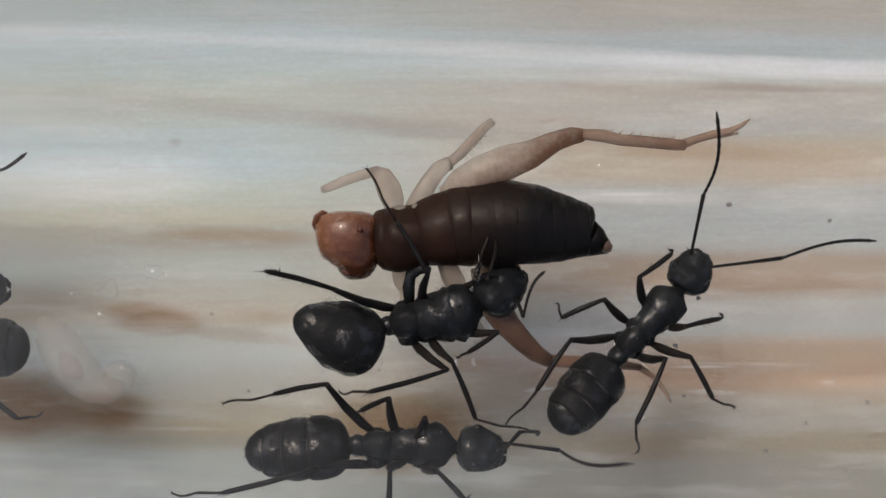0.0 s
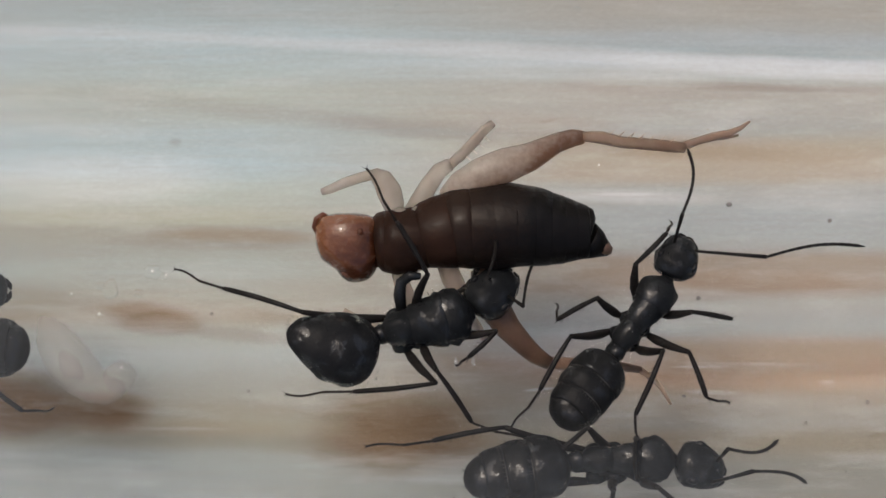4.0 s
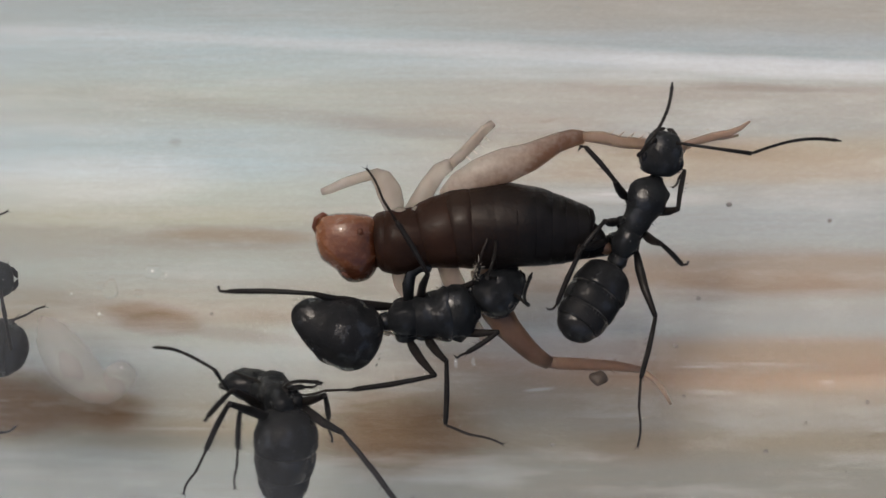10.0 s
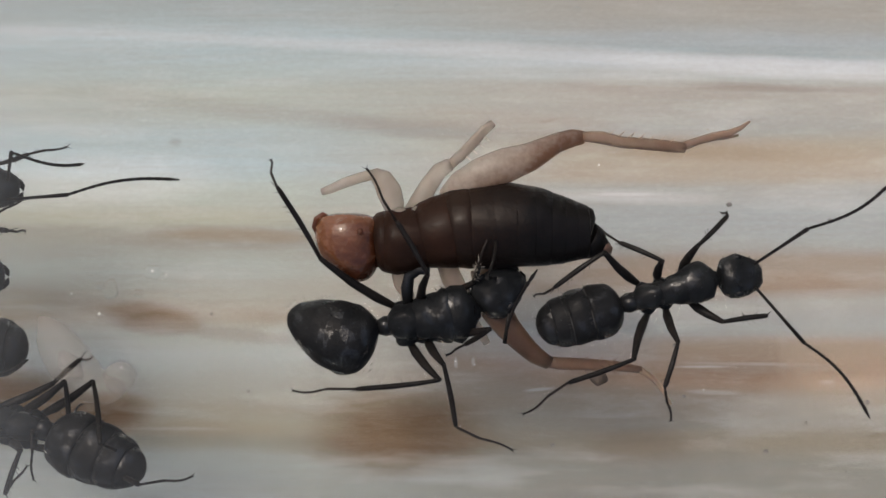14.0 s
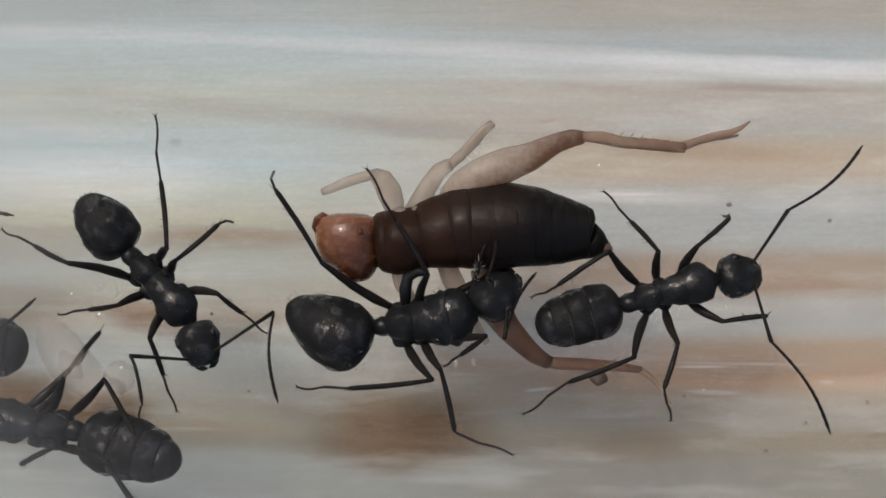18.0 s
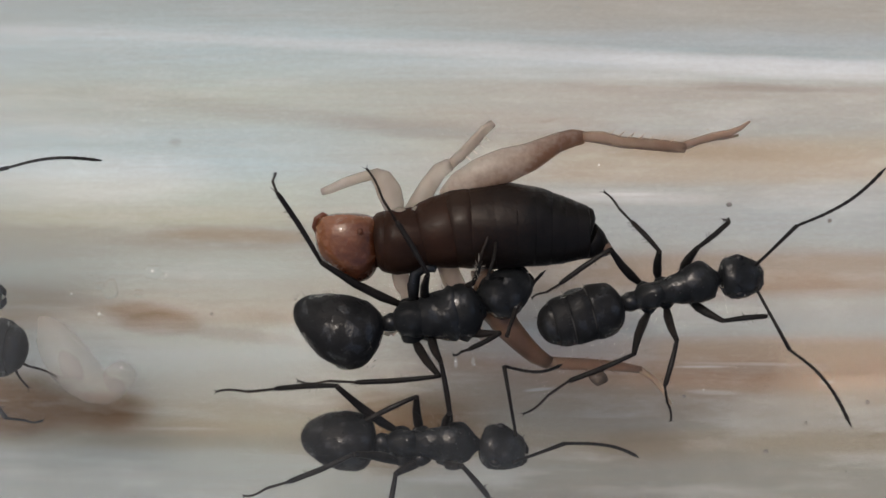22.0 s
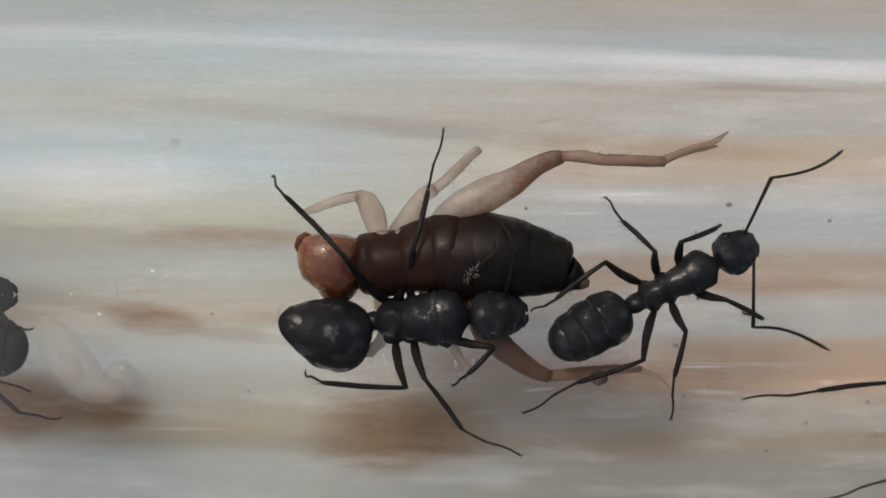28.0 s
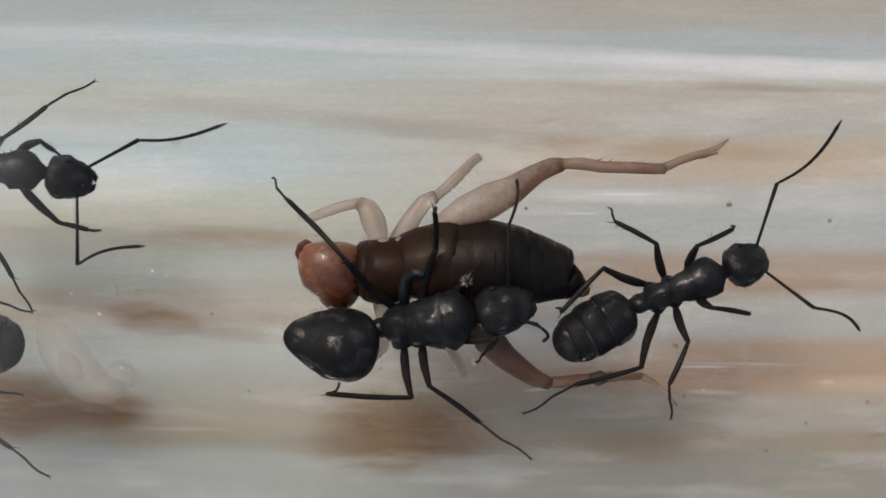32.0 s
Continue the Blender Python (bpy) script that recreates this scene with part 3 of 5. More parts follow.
    # -- posing
    def frame_of(self, j1, j2):
        short = math.hypot(j2[0] - j1[0], j2[1] - j1[1]) / 174
        drop = 0.75 * SEGMENT * math.sqrt(1 - short * short) if short < 0.78 else 0.0
        a, b = up_at(*j1, 1.05 + 0.85 * drop + 0.5 * self.rise), up_at(*j2, 1.15 - 0.15 * drop + self.rise)
        way = (b - a).normalized()
        y = max(-8, min(8, a.y * 0.5 + b.y * 0.5))
        normal = Vector((0, -y / TUBE_R * 0.8, 1)).normalized()
        side = normal.cross(way).normalized()
        m = Matrix((way, side, way.cross(side))).transposed().to_4x4()
        m.translation = (a + b) / 2 - way * (SEGMENT * self.big / 2)
        return m

    def hip(self, m, leg):
        sgn = 1 if leg[0] == "l" else -1
        return m @ Vector((HIPS[leg[1]] * SEGMENT * self.big + 0.03, sgn * 0.42 * self.big, -0.42 * self.big))

    def tip_dir(self, m, at, px, h):
        p = up_at(*px, h)
        return (p - at).normalized()

    def feeler(self, m, hdir, a):
        neck = m @ Vector((SEGMENT * self.big, 0, 0))
        side = m.to_3x3() @ Vector((0, 1, 0))
        side = (side - hdir * side.dot(hdir)).normalized()
        return neck + hdir * (1.0 * self.big) + side * ((0.3 if a == "aL" else -0.3) * self.big) + Vector((0, 0, 0.2))

    def measure_limbs(self):
        """Limb lengths that reach every foothold of this ant."""
        reach = {leg: [0, 0] for leg in LEGS + ("aL", "aR")}
        for t, j1, j2, g, h, limbs in self.stances:
            m = self.frame_of(j1, j2)
            hdir = self.tip_dir(m, m @ Vector((SEGMENT * self.big, 0, 0)), h, 0.95)
            for leg, v in limbs.items():
                base = self.hip(m, leg) if leg in LEGS else self.feeler(m, hdir, leg)
                knee, foot = up_at(v[0], v[1], 1.3), up_at(v[2], v[3], v[4] if len(v) > 4 else 0.06)
                reach[leg][0] = max(reach[leg][0], (knee - base).length)
                reach[leg][1] = max(reach[leg][1], (foot - knee).length)
        self.len = {}
        for leg in LEGS:
            lf = min(max(reach[leg][0], FEMUR[leg[1]] * 0.95), FEMUR[leg[1]] * 1.35)
            lo = min(max(reach[leg][1] * 1.01, LOWER[leg[1]] * 0.85), LOWER[leg[1]] * 1.35)
            lf = self.femur.get(leg, lf)
            lo *= 1.03 if leg in self.bend else 1.0
            self.len[leg] = (lf * self.big, lo * 0.5, lo * 0.52)
        for a in ("aL", "aR"):
            self.len[a] = (min(max(reach[a][0], 1.4), 2.1), min(max(reach[a][1], 2.0), 3.1))

    def channel(self, key):
        """Times and plan values of one limb."""
        rows = [(s[0], s[5][key]) for s in self.stances if key in s[5]]
        return rows

    def keys(self):
        """Rows for walk() for the ant and each of its moving parts."""
        st = self.stances
        ts = [s[0] for s in st]
        xs, ys, ang, gang, hang, half = [], [], [], [], [], []

        def turn(prev, a):
            return a if prev is None else prev + (a - prev + math.pi) % (2 * math.pi) - math.pi

        p = q = r = None
        for t, j1, j2, g, h, _ in st:
            c = ((j1[0] + j2[0]) / 2, (j1[1] + j2[1]) / 2)
            p = turn(p, math.atan2(j2[1] - j1[1], j2[0] - j1[0]))
            q = turn(q, math.atan2(j1[1] - g[1], j1[0] - g[0]))
            r = turn(r, math.atan2(h[1] - j2[1], h[0] - j2[0]))
            span = math.hypot(j2[0] - j1[0], j2[1] - j1[1])
            half.append(span / 2 if span < 130 else 87)
            xs.append(c[0]), ys.append(c[1]), ang.append(p), gang.append(q), hang.append(r)
        chans = {leg: self.channel(leg) for leg in LEGS + ("aL", "aR")}
        rows = {name: [] for name in self.parts}
        rows["root"] = []
        steps = sorted({round(i * 0.25, 3) for i in range(129)} | set(ts))
        for t in steps:
            cx, cy, a = np.interp(t, ts, xs), np.interp(t, ts, ys), np.interp(t, ts, ang)
            ga, ha = np.interp(t, ts, gang), np.interp(t, ts, hang)
            u, w = math.cos(a), math.sin(a)
            hl = np.interp(t, ts, half)
            j1, j2 = (cx - hl * u, cy - hl * w), (cx + hl * u, cy + hl * w)
            if self.climb:
                self.rise = float(np.interp(t, [r[0] for r in self.climb], [r[1] for r in self.climb]))
            m = self.frame_of(j1, j2)
            inv = m.inverted()
            up = m.to_3x3() @ Vector((0, 0, 1))
            rows["root"].append((t, m))

            def aim(name, at, way, top):
                way = way.normalized()
                side = top.cross(way)
                if side.length < 1e-4:
                    side = Vector((0, 1, 0)).cross(way)
                side.normalize()
                mm = Matrix((way, side, way.cross(side))).transposed().to_4x4()
                mm.translation = at
                rows[name].append((t, inv @ mm))

            neck = m @ Vector((SEGMENT * self.big, 0, -0.03))
            tail = m @ Vector((0.02 - self.back, 0, -0.05))
            hpx = (j2[0] + 84 * math.cos(ha), j2[1] + 84 * math.sin(ha))
            gpx = (j1[0] - 145 * math.cos(ga), j1[1] - 145 * math.sin(ga))
            hdir = self.tip_dir(m, neck, hpx, 0.95 + 1.2 * self.rise)
            gdir = self.tip_dir(m, tail, gpx, 0.92)
            if self.raised:
                b = radians(np.interp(t, [r[0] for r in self.raised], [r[1] for r in self.raised]))
                gdir = (gdir * math.cos(b) + up * math.sin(b)).normalized()
            aim("head", neck, hdir, up)
            aim("gaster", tail, -gdir, up)
            for leg, chan in chans.items():
                feeler = leg not in LEGS
                base = self.feeler(m, hdir, leg) if feeler else self.hip(m, leg)
                lens = self.len[leg]
                lift = 0.0
                if chan:
                    tt = [c[0] for c in chan]
                    late = t > tt[-1] + 0.5 and math.hypot(cx - np.interp(tt[-1], ts, xs), cy - np.interp(tt[-1], ts, ys)) > 60
                    early = t < tt[0] - 0.5 and math.hypot(cx - np.interp(tt[0], ts, xs), cy - np.interp(tt[0], ts, ys)) > 60
                if chan and not (late or early):
                    i = max(0, min(len(tt) - 2, int(np.searchsorted(tt, t, "right")) - 1)) if len(tt) > 1 else 0
                    if len(tt) == 1 or t <= tt[0]:
                        v = list(chan[0][1])
                    elif t >= tt[-1]:
                        v = list(chan[-1][1])
                    else:
                        f = (t - tt[i]) / (tt[i + 1] - tt[i])
                        f = f * f * (3 - 2 * f)
                        va, vb = list(chan[i][1]), list(chan[i + 1][1])
                        va, vb = va + [0.06] * (5 - len(va)), vb + [0.06] * (5 - len(vb))
                        v = [x + (y - x) * f for x, y in zip(va, vb)]
                        if math.hypot(va[2] - vb[2], va[3] - vb[3]) > 25:
                            lift = 0.35 * math.sin(math.pi * f)
                    v = v + [0.06] * (5 - len(v))
                else:
                    sgn = 1 if leg in ("aL",) or leg[0] == "l" else -1
                    if feeler:
                        v = self.local_px(j2, ha, 90, -sgn * 60) + self.local_px(j2, ha, 230, -sgn * 90) + [0.06]
                    else:
                        fx, sx = {"1": (60, 70), "2": (-10, 90), "3": (-70, 80)}[leg[1]]
                        lx, sy = {"1": (110, 130), "2": (-30, 190), "3": (-200, 170)}[leg[1]]
                        v = self.local_px((cx, cy), a, fx, -sgn * sx) + self.local_px((cx, cy), a, lx, -sgn * sy) + [0.06]
                if feeler:
                    elbow = on_line(base, v[0], v[1], lens[0])
                    tip = on_line(elbow, v[2], v[3], lens[1], False)
                    low = floor_z(tip.y) + 0.12
                    if tip.z < low:
                        tip = on_line(elbow, v[2], v[3], lens[1], True)
                    aim(leg + "s", base, elbow - base, up)
                    aim(leg + "f", elbow, tip - elbow, Vector((0, 0, 1)))
                    continue
                knee = on_line(base, v[0], v[1], lens[0])
                foot = up_at(v[2], v[3], v[4] + lift)
                span, full = (foot - knee), lens[1] + lens[2]
                d = span.length
                way = span.normalized()
                if d >= full * 0.999:
                    ankle = knee + way * lens[1]
                else:
                    x = (d * d + lens[1] ** 2 - lens[2] ** 2) / (2 * d)
                    hgt = math.sqrt(max(0, lens[1] ** 2 - x * x))
                    out = Vector((0, 0, 1))
                    if leg in self.bend:
                        out = Vector((0, 0, 1)).cross(way) * self.bend[leg] + Vector((0, 0, max(0.3, 1 - abs(self.bend[leg]))))
                    out = (out - way * out.dot(way)).normalized()
                    ankle = knee + way * x + out * hgt
                aim(leg + "f", base, knee - base, up)
                aim(leg + "t", knee, ankle - knee, Vector((0, 0, 1)))
                aim(leg + "s", ankle, foot - ankle, Vector((0, 0, 1)))
        return rows

    def local_px(self, at, a, fx, sy):
        return [at[0] + fx * math.cos(a) - sy * math.sin(a), at[1] + fx * math.sin(a) + sy * math.cos(a)]

    def move(self):
        def metres(m):
            m = m.copy()
            m.translation = m.translation * MM
            return m

        rows = self.keys()
        for name, rr in rows.items():
            ob = self.root if name == "root" else self.parts[name]
            rr = [(t, metres(m)) for t, m in rr]
            thin = [rr[0]]
            for i in range(1, len(rr) - 1):
                still = all(max(abs(a - b) for x, y in zip(rr[i][1], o[1]) for a, b in zip(x, y)) < 1e-5 for o in (rr[i - 1], rr[i + 1]))
                if not still:
                    thin.append(rr[i])
            thin.append(rr[-1])
            walk(ob, thin)


# ---------------------------------------------------------------- the ants' ways
feeder = Ant("black ant gripping the hind leg of the dead cricket", 1.0, 1.12, 0.98, 1.4)
feeder.femur = {"l2": 2.2, "l3": 3.0}
feeder.combed = ("l1",)
feeder.bend = {"r2": -1}
feeder.raised = ((0, 30), (12.4, 32), (13.4, 8), (25.5, 8), (27.5, 34), (32, 34))
feeder.skew, feeder.taper, feeder.skull, feeder.back = 0.5, 0.26, 1.2, 0.2
feeder.climb = ((0, 0), (25.5, 0), (27.5, 0.3), (31, 0.4), (32, 0.9))
feeder.rims, feeder.hips, feeder.face = False, 1.45, (1.03, 0.92)
feeder.hook = ((0.9, 0.5, -0.1), (0.98, 0.95, 0.2), (1.1, 1.25, 0.35), (1.4, 1.36, 0.45), (1.68, 1.26, 0.5))
F = feeder.stance
F(0, (672, 580), (855, 545), (530, 602), (917, 487), l3=(590, 512, 495, 478, 2.3), l2=(757, 486, 648, 298, 2.3), l1=(838, 500, 864, 410, 2.2), r1=(882, 588, 808, 632), r2=(800, 640, 945, 765), r3=(792, 655, 600, 693), aL=(862, 492, 872, 400), aR=(926, 560, 965, 480))
F(1, (668, 605), (845, 550), (503, 610), (912, 487), l3=(542, 452, 437, 278), r2=(790, 650, 885, 752), r3=(775, 690, 500, 706), aR=(920, 550, 955, 432))
F(2, (658, 600), (840, 550), (505, 625), (904, 487), l3=(530, 543, 283, 460), r2=(785, 650, 955, 780), r3=(768, 680, 497, 693), aR=(922, 525, 942, 414))
F(3, (660, 600), (842, 550), (508, 630), (907, 487), l3=(530, 555, 297, 472), r3=(772, 682, 502, 698), aR=(925, 540, 948, 434))
F(6, (655, 590), (845, 548), (510, 630), (909, 485), l3=(545, 545, 340, 492), r1=(878, 586, 806, 652), r2=(760, 662, 930, 784), r3=(770, 668, 513, 697), aR=(928, 548, 995, 475))
F(7, (660, 588), (848, 549), (515, 625), (911, 486), r2=(762, 662, 916, 786), r3=(772, 670, 516, 696))
F(8, (665, 585), (850, 550), (520, 620), (914, 487), l3=(550, 541, 360, 498), r1=(880, 590, 815, 642), r2=(790, 660, 825, 730), r3=(774, 672, 520, 695), aR=(925, 550, 950, 478))
F(9, (668, 580), (852, 550), (520, 618), (916, 487), l3=(560, 535, 383, 505), r2=(778, 625, 790, 680), r3=(772, 665, 522, 695), aR=(930, 530, 942, 482))
F(10, (670, 572), (850, 548), (522, 592), (914, 485), l3=(555, 520, 388, 510), r1=(882, 588, 806, 632), r2=(790, 640, 890, 787), r3=(770, 665, 520, 696), aR=(935, 540, 942, 482))
F(11.5, (665, 578), (847, 550), (510, 605), (910, 485), l3=(550, 545, 388, 510), r1=(905, 570, 860, 620), r2=(785, 640, 898, 790), r3=(772, 664, 517, 696), aR=(895, 605, 952, 478))
F(12.4, (667, 578), (846, 550), (510, 602), (910, 485), l3=(555, 540, 388, 510))
F(13, (670, 580), (848, 548), (512, 590), (914, 487), l3=(565, 455, 478, 273, 0.3), r1=(865, 582, 788, 628), r2=(785, 645, 908, 797), r3=(776, 672, 516, 693), aR=(893, 610, 951, 476))
F(14, (670, 580), (850, 548), (515, 590), (916, 485), l3=(567, 458, 478, 283, 0.3), r3=(778, 673, 517, 691), aR=(893, 608, 952, 476))
F(17, (670, 580), (850, 550), (513, 580), (914, 487), l3=(568, 463, 483, 303, 0.3), r1=(880, 588, 796, 630), r2=(787, 650, 908, 803), r3=(772, 670, 520, 688), aR=(895, 602, 956, 478))
F(18, (665, 580), (845, 555), (508, 575), (907, 492), r1=(860, 595, 785, 648), r2=(780, 655, 908, 806), r3=(765, 673, 524, 684), aR=(893, 600, 950, 482))
F(20, (672, 575), (855, 545), (514, 572), (922, 487), l3=(568, 464, 486, 307, 0.3), r1=(880, 588, 792, 630), r2=(785, 645, 898, 804), r3=(775, 665, 528, 679), aR=(893, 596, 961, 483))
F(22, (674, 575), (866, 545), (523, 577), (934, 490), r1=(885, 590, 803, 628), r2=(780, 640, 895, 803), r3=(778, 666, 526, 674), aR=(897, 596, 966, 478))
F(24, (674, 575), (863, 545), (523, 577), (930, 487), r2=(780, 640, 893, 803), r3=(778, 665, 528, 673), aR=(895, 597, 966, 477))
F(25.3, (674, 573), (863, 545), (520, 575), (930, 490), l3=(568, 464, 486, 308, 0.3), l2=(757, 486, 648, 298, 2.3), l1=(838, 500, 864, 410, 2.2), r1=(880, 588, 800, 622), r2=(780, 640, 895, 804), r3=(778, 660, 537, 666), aL=(862, 492, 872, 400), aR=(895, 596, 955, 478))
F(27.5, (646, 568), (833, 566), (490, 605), (905, 575), l3=(610, 456, 482, 312, 0.5), l2=(765, 420, 760, 268, 1.2), l1=(818, 500, 885, 435, 2.5), r1=(868, 622, 802, 708), r2=(754, 676, 920, 803), r3=(718, 686, 538, 657), aL=(880, 480, 890, 432), aR=(905, 570, 957, 490))
F(28, (645, 570), (835, 560), (493, 612), (908, 555), l2=(732, 440, 788, 215, 1.4), r1=(875, 615, 800, 682), r2=(752, 672, 922, 807), aL=(912, 445, 868, 386), aR=(905, 590, 920, 560))
F(29, (648, 578), (842, 565), (500, 625), (915, 568), l2=(745, 425, 763, 238, 1.4), r1=(880, 615, 808, 672), r2=(754, 676, 932, 815), aL=(912, 520, 996, 522), aR=(930, 540, 985, 550))
F(30, (645, 575), (835, 560), (498, 620), (910, 552), l2=(750, 425, 777, 260, 1.4), r1=(903, 605, 840, 685), aL=(882, 465, 847, 352), aR=(915, 545, 905, 520))
F(31, (645, 575), (838, 565), (498, 620), (912, 568), l2=(765, 440, 850, 312, 1.5), r1=(915, 605, 834, 705), r2=(754, 676, 938, 815), aL=(880, 465, 932, 435), aR=(918, 580, 915, 610))
F(32, (655, 583), (850, 560), (512, 638), (924, 540), l3=(610, 459, 482, 315, 0.5), l2=(772, 440, 770, 372, 2.3), l1=(822, 500, 850, 465, 2.5), r1=(880, 600, 842, 642), r2=(760, 684, 945, 817), r3=(728, 704, 600, 680), aL=(900, 400, 912, 310), aR=(950, 575, 960, 605))

guard = Ant("black ant standing beside the tail of the dead cricket", 0.99, 0.88, 1.06, 1.03)
guard.bend = {"r2": -0.4, "l2": 0.3, "r3": -0.3}
guard.raised = ((0, 0), (8, 12), (9, 26), (10, 12), (12, 0), (32, 0))
F = guard.stance
F(0, (1085, 640), (1202, 515), (975, 770), (1250, 440), l1=(1132, 490, 1185, 442), l2=(1070, 530, 985, 537), l3=(1010, 602, 895, 752), r1=(1215, 578, 1275, 557), r2=(1222, 632, 1300, 722), r3=(1178, 635, 1127, 802), aL=(1245, 345, 1268, 197), aR=(1385, 457, 1552, 427))
F(1, (1100, 645), (1182, 500), (1005, 785), (1185, 410), l1=(1112, 500, 1137, 474), l3=(1010, 608, 905, 752), r1=(1225, 550, 1275, 560), aL=(1080, 427, 1040, 415), aR=(1325, 380, 1465, 278))
F(2, (1090, 640), (1197, 507), (985, 768), (1240, 435), l1=(1133, 480, 1193, 405), aL=(1245, 340, 1355, 222), aR=(1360, 522, 1530, 598))
F(3, (1085, 640), (1195, 510), (982, 770), (1235, 435), l1=(1133, 480, 1193, 412), l2=(1070, 532, 985, 538), l3=(1010, 605, 905, 755), r1=(1225, 560, 1275, 560), r2=(1225, 632, 1300, 725), r3=(1180, 632, 1127, 805), aL=(1242, 370, 1278, 220), aR=(1370, 483, 1550, 490))
F(6, (1080, 610), (1152, 468), (974, 751), (1178, 378), l1=(1103, 430, 1172, 338), l2=(1020, 515, 985, 537), l3=(1010, 568, 907, 755), r1=(1225, 530, 1275, 560), r2=(1205, 600, 1265, 682), r3=(1155, 590, 1125, 760), aL=(1110, 405, 1040, 385), aR=(1320, 375, 1477, 285))
F(7, (1075, 597), (1142, 448), (990, 740), (1165, 352), l1=(1080, 430, 1062, 330), l2=(1015, 505, 987, 537), l3=(1003, 570, 907, 755), r1=(1205, 470, 1222, 385), r2=(1200, 590, 1262, 682), r3=(1160, 588, 1128, 735), aL=(1143, 295, 1233, 208), aR=(1312, 443, 1342, 320))
F(8, (1045, 562), (1105, 415), (1000, 715), (1112, 318), l1=(1050, 400, 1062, 338), l2=(995, 485, 950, 490, 1.0), l3=(975, 545, 927, 715), r1=(1170, 445, 1222, 383), r2=(1150, 530, 1207, 615), r3=(1137, 565, 1123, 793), aL=(990, 318, 870, 212), aR=(1272, 367, 1325, 222))
F(8.5, (1065, 502), (1092, 352), (1045, 655), (1095, 255), l1=(1030, 345, 1022, 230), l2=(1000, 470, 955, 480, 1.0), l3=(975, 550, 942, 655), r1=(1152, 397, 1178, 290), r2=(1150, 455, 1222, 467), r3=(1150, 568, 1127, 790), aL=(1000, 290, 820, 245), aR=(1245, 278, 1360, 150))
F(9, (1075, 487), (1080, 335), (1060, 638), (1066, 232), l1=(1012, 340, 1020, 230), l2=(1010, 440, 960, 472, 1.0), l3=(985, 545, 917, 740), r1=(1150, 335, 1218, 205), r2=(1150, 440, 1220, 465), r3=(1153, 565, 1128, 790), aL=(965, 245, 810, 150), aR=(1180, 285, 1330, 235))
F(9.5, (1100, 475), (1150, 335), (1005, 605), (1172, 235), l1=(1075, 352, 1028, 265), l3=(1005, 490, 970, 547), r1=(1190, 382, 1195, 322), r2=(1165, 440, 1218, 467), r3=(1163, 565, 1127, 792), aL=(1178, 225, 1250, 128), aR=(1310, 332, 1410, 320))
F(10, (1090, 465), (1160, 320), (1012, 580), (1180, 222), l1=(1088, 320, 1025, 265), l2=(1070, 392, 1035, 408, 1.2), l3=(1030, 440, 970, 547), r1=(1200, 370, 1190, 332), r2=(1170, 432, 1218, 465), r3=(1160, 560, 1128, 792), aL=(1130, 275, 1190, 145), aR=(1330, 272, 1490, 250))
F(10.5, (1105, 485), (1195, 360), (965, 602), (1232, 280), l1=(1132, 350, 1152, 255), l3=(1030, 460, 960, 545), r2=(1185, 470, 1220, 490), r3=(1172, 573, 1125, 792), aL=(1270, 265, 1400, 168), aR=(1350, 380, 1447, 360))
F(11, (1100, 500), (1225, 400), (970, 592), (1285, 338), l1=(1158, 390, 1140, 245), l2=(1108, 428, 1040, 430, 0.8), l3=(1030, 475, 948, 540), r1=(1258, 445, 1212, 455), r2=(1230, 545, 1275, 615), r3=(1185, 585, 1127, 792), aL=(1340, 298, 1500, 192), aR=(1385, 457, 1528, 550))
F(12, (1105, 527), (1265, 465), (962, 578), (1340, 452), l1=(1218, 425, 1282, 360), l2=(1167, 437, 1042, 405, 0.6), l3=(1065, 442, 950, 535), r1=(1287, 525, 1282, 508), r2=(1203, 605, 1187, 745), r3=(1173, 600, 1127, 793), aL=(1410, 382, 1568, 300), aR=(1415, 575, 1525, 712))
F(12.5, (1104, 527), (1267, 468), (963, 580), (1342, 445), r3=(1150, 620, 1127, 793), aL=(1395, 365, 1480, 195), aR=(1425, 570, 1568, 620))
F(13, (1103, 527), (1268, 470), (965, 578), (1340, 438), l1=(1235, 415, 1277, 372), l2=(1167, 440, 1042, 405, 0.6), l3=(1068, 448, 955, 525), r1=(1285, 525, 1290, 500), r2=(1208, 605, 1187, 745), r3=(1132, 636, 925, 735), aL=(1375, 360, 1515, 220), aR=(1450, 512, 1580, 530))
F(14, (1100, 540), (1272, 490), (958, 580), (1345, 487), l1=(1235, 435, 1277, 377), l2=(1172, 462, 1045, 395, 0.4), l3=(1070, 447, 945, 525), r1=(1280, 570, 1315, 558), r2=(1200, 605, 1187, 745), r3=(1122, 636, 925, 733), aL=(1430, 405, 1575, 325), aR=(1430, 615, 1540, 742))
F(17, (1100, 540), (1270, 490), (955, 580), (1345, 478), l1=(1235, 435, 1280, 382), l2=(1165, 445, 1067, 338), l3=(1078, 445, 940, 528), r2=(1200, 608, 1187, 745), aL=(1345, 375, 1410, 212), aR=(1445, 582, 1570, 615))
F(18, (1100, 540), (1270, 492), (955, 580), (1343, 485), aL=(1395, 372, 1527, 257), aR=(1365, 605, 1470, 770))
F(19, (1100, 540), (1270, 492), (955, 580), (1345, 488), aL=(1400, 400, 1565, 298), aR=(1395, 600, 1505, 742))
F(20, (1100, 540), (1270, 490), (955, 580), (1345, 485), aL=(1365, 360, 1457, 210), aR=(1420, 590, 1568, 680))
F(21, (1100, 540), (1272, 492), (955, 580), (1347, 488), aL=(1395, 372, 1527, 257), aR=(1370, 620, 1472, 775))
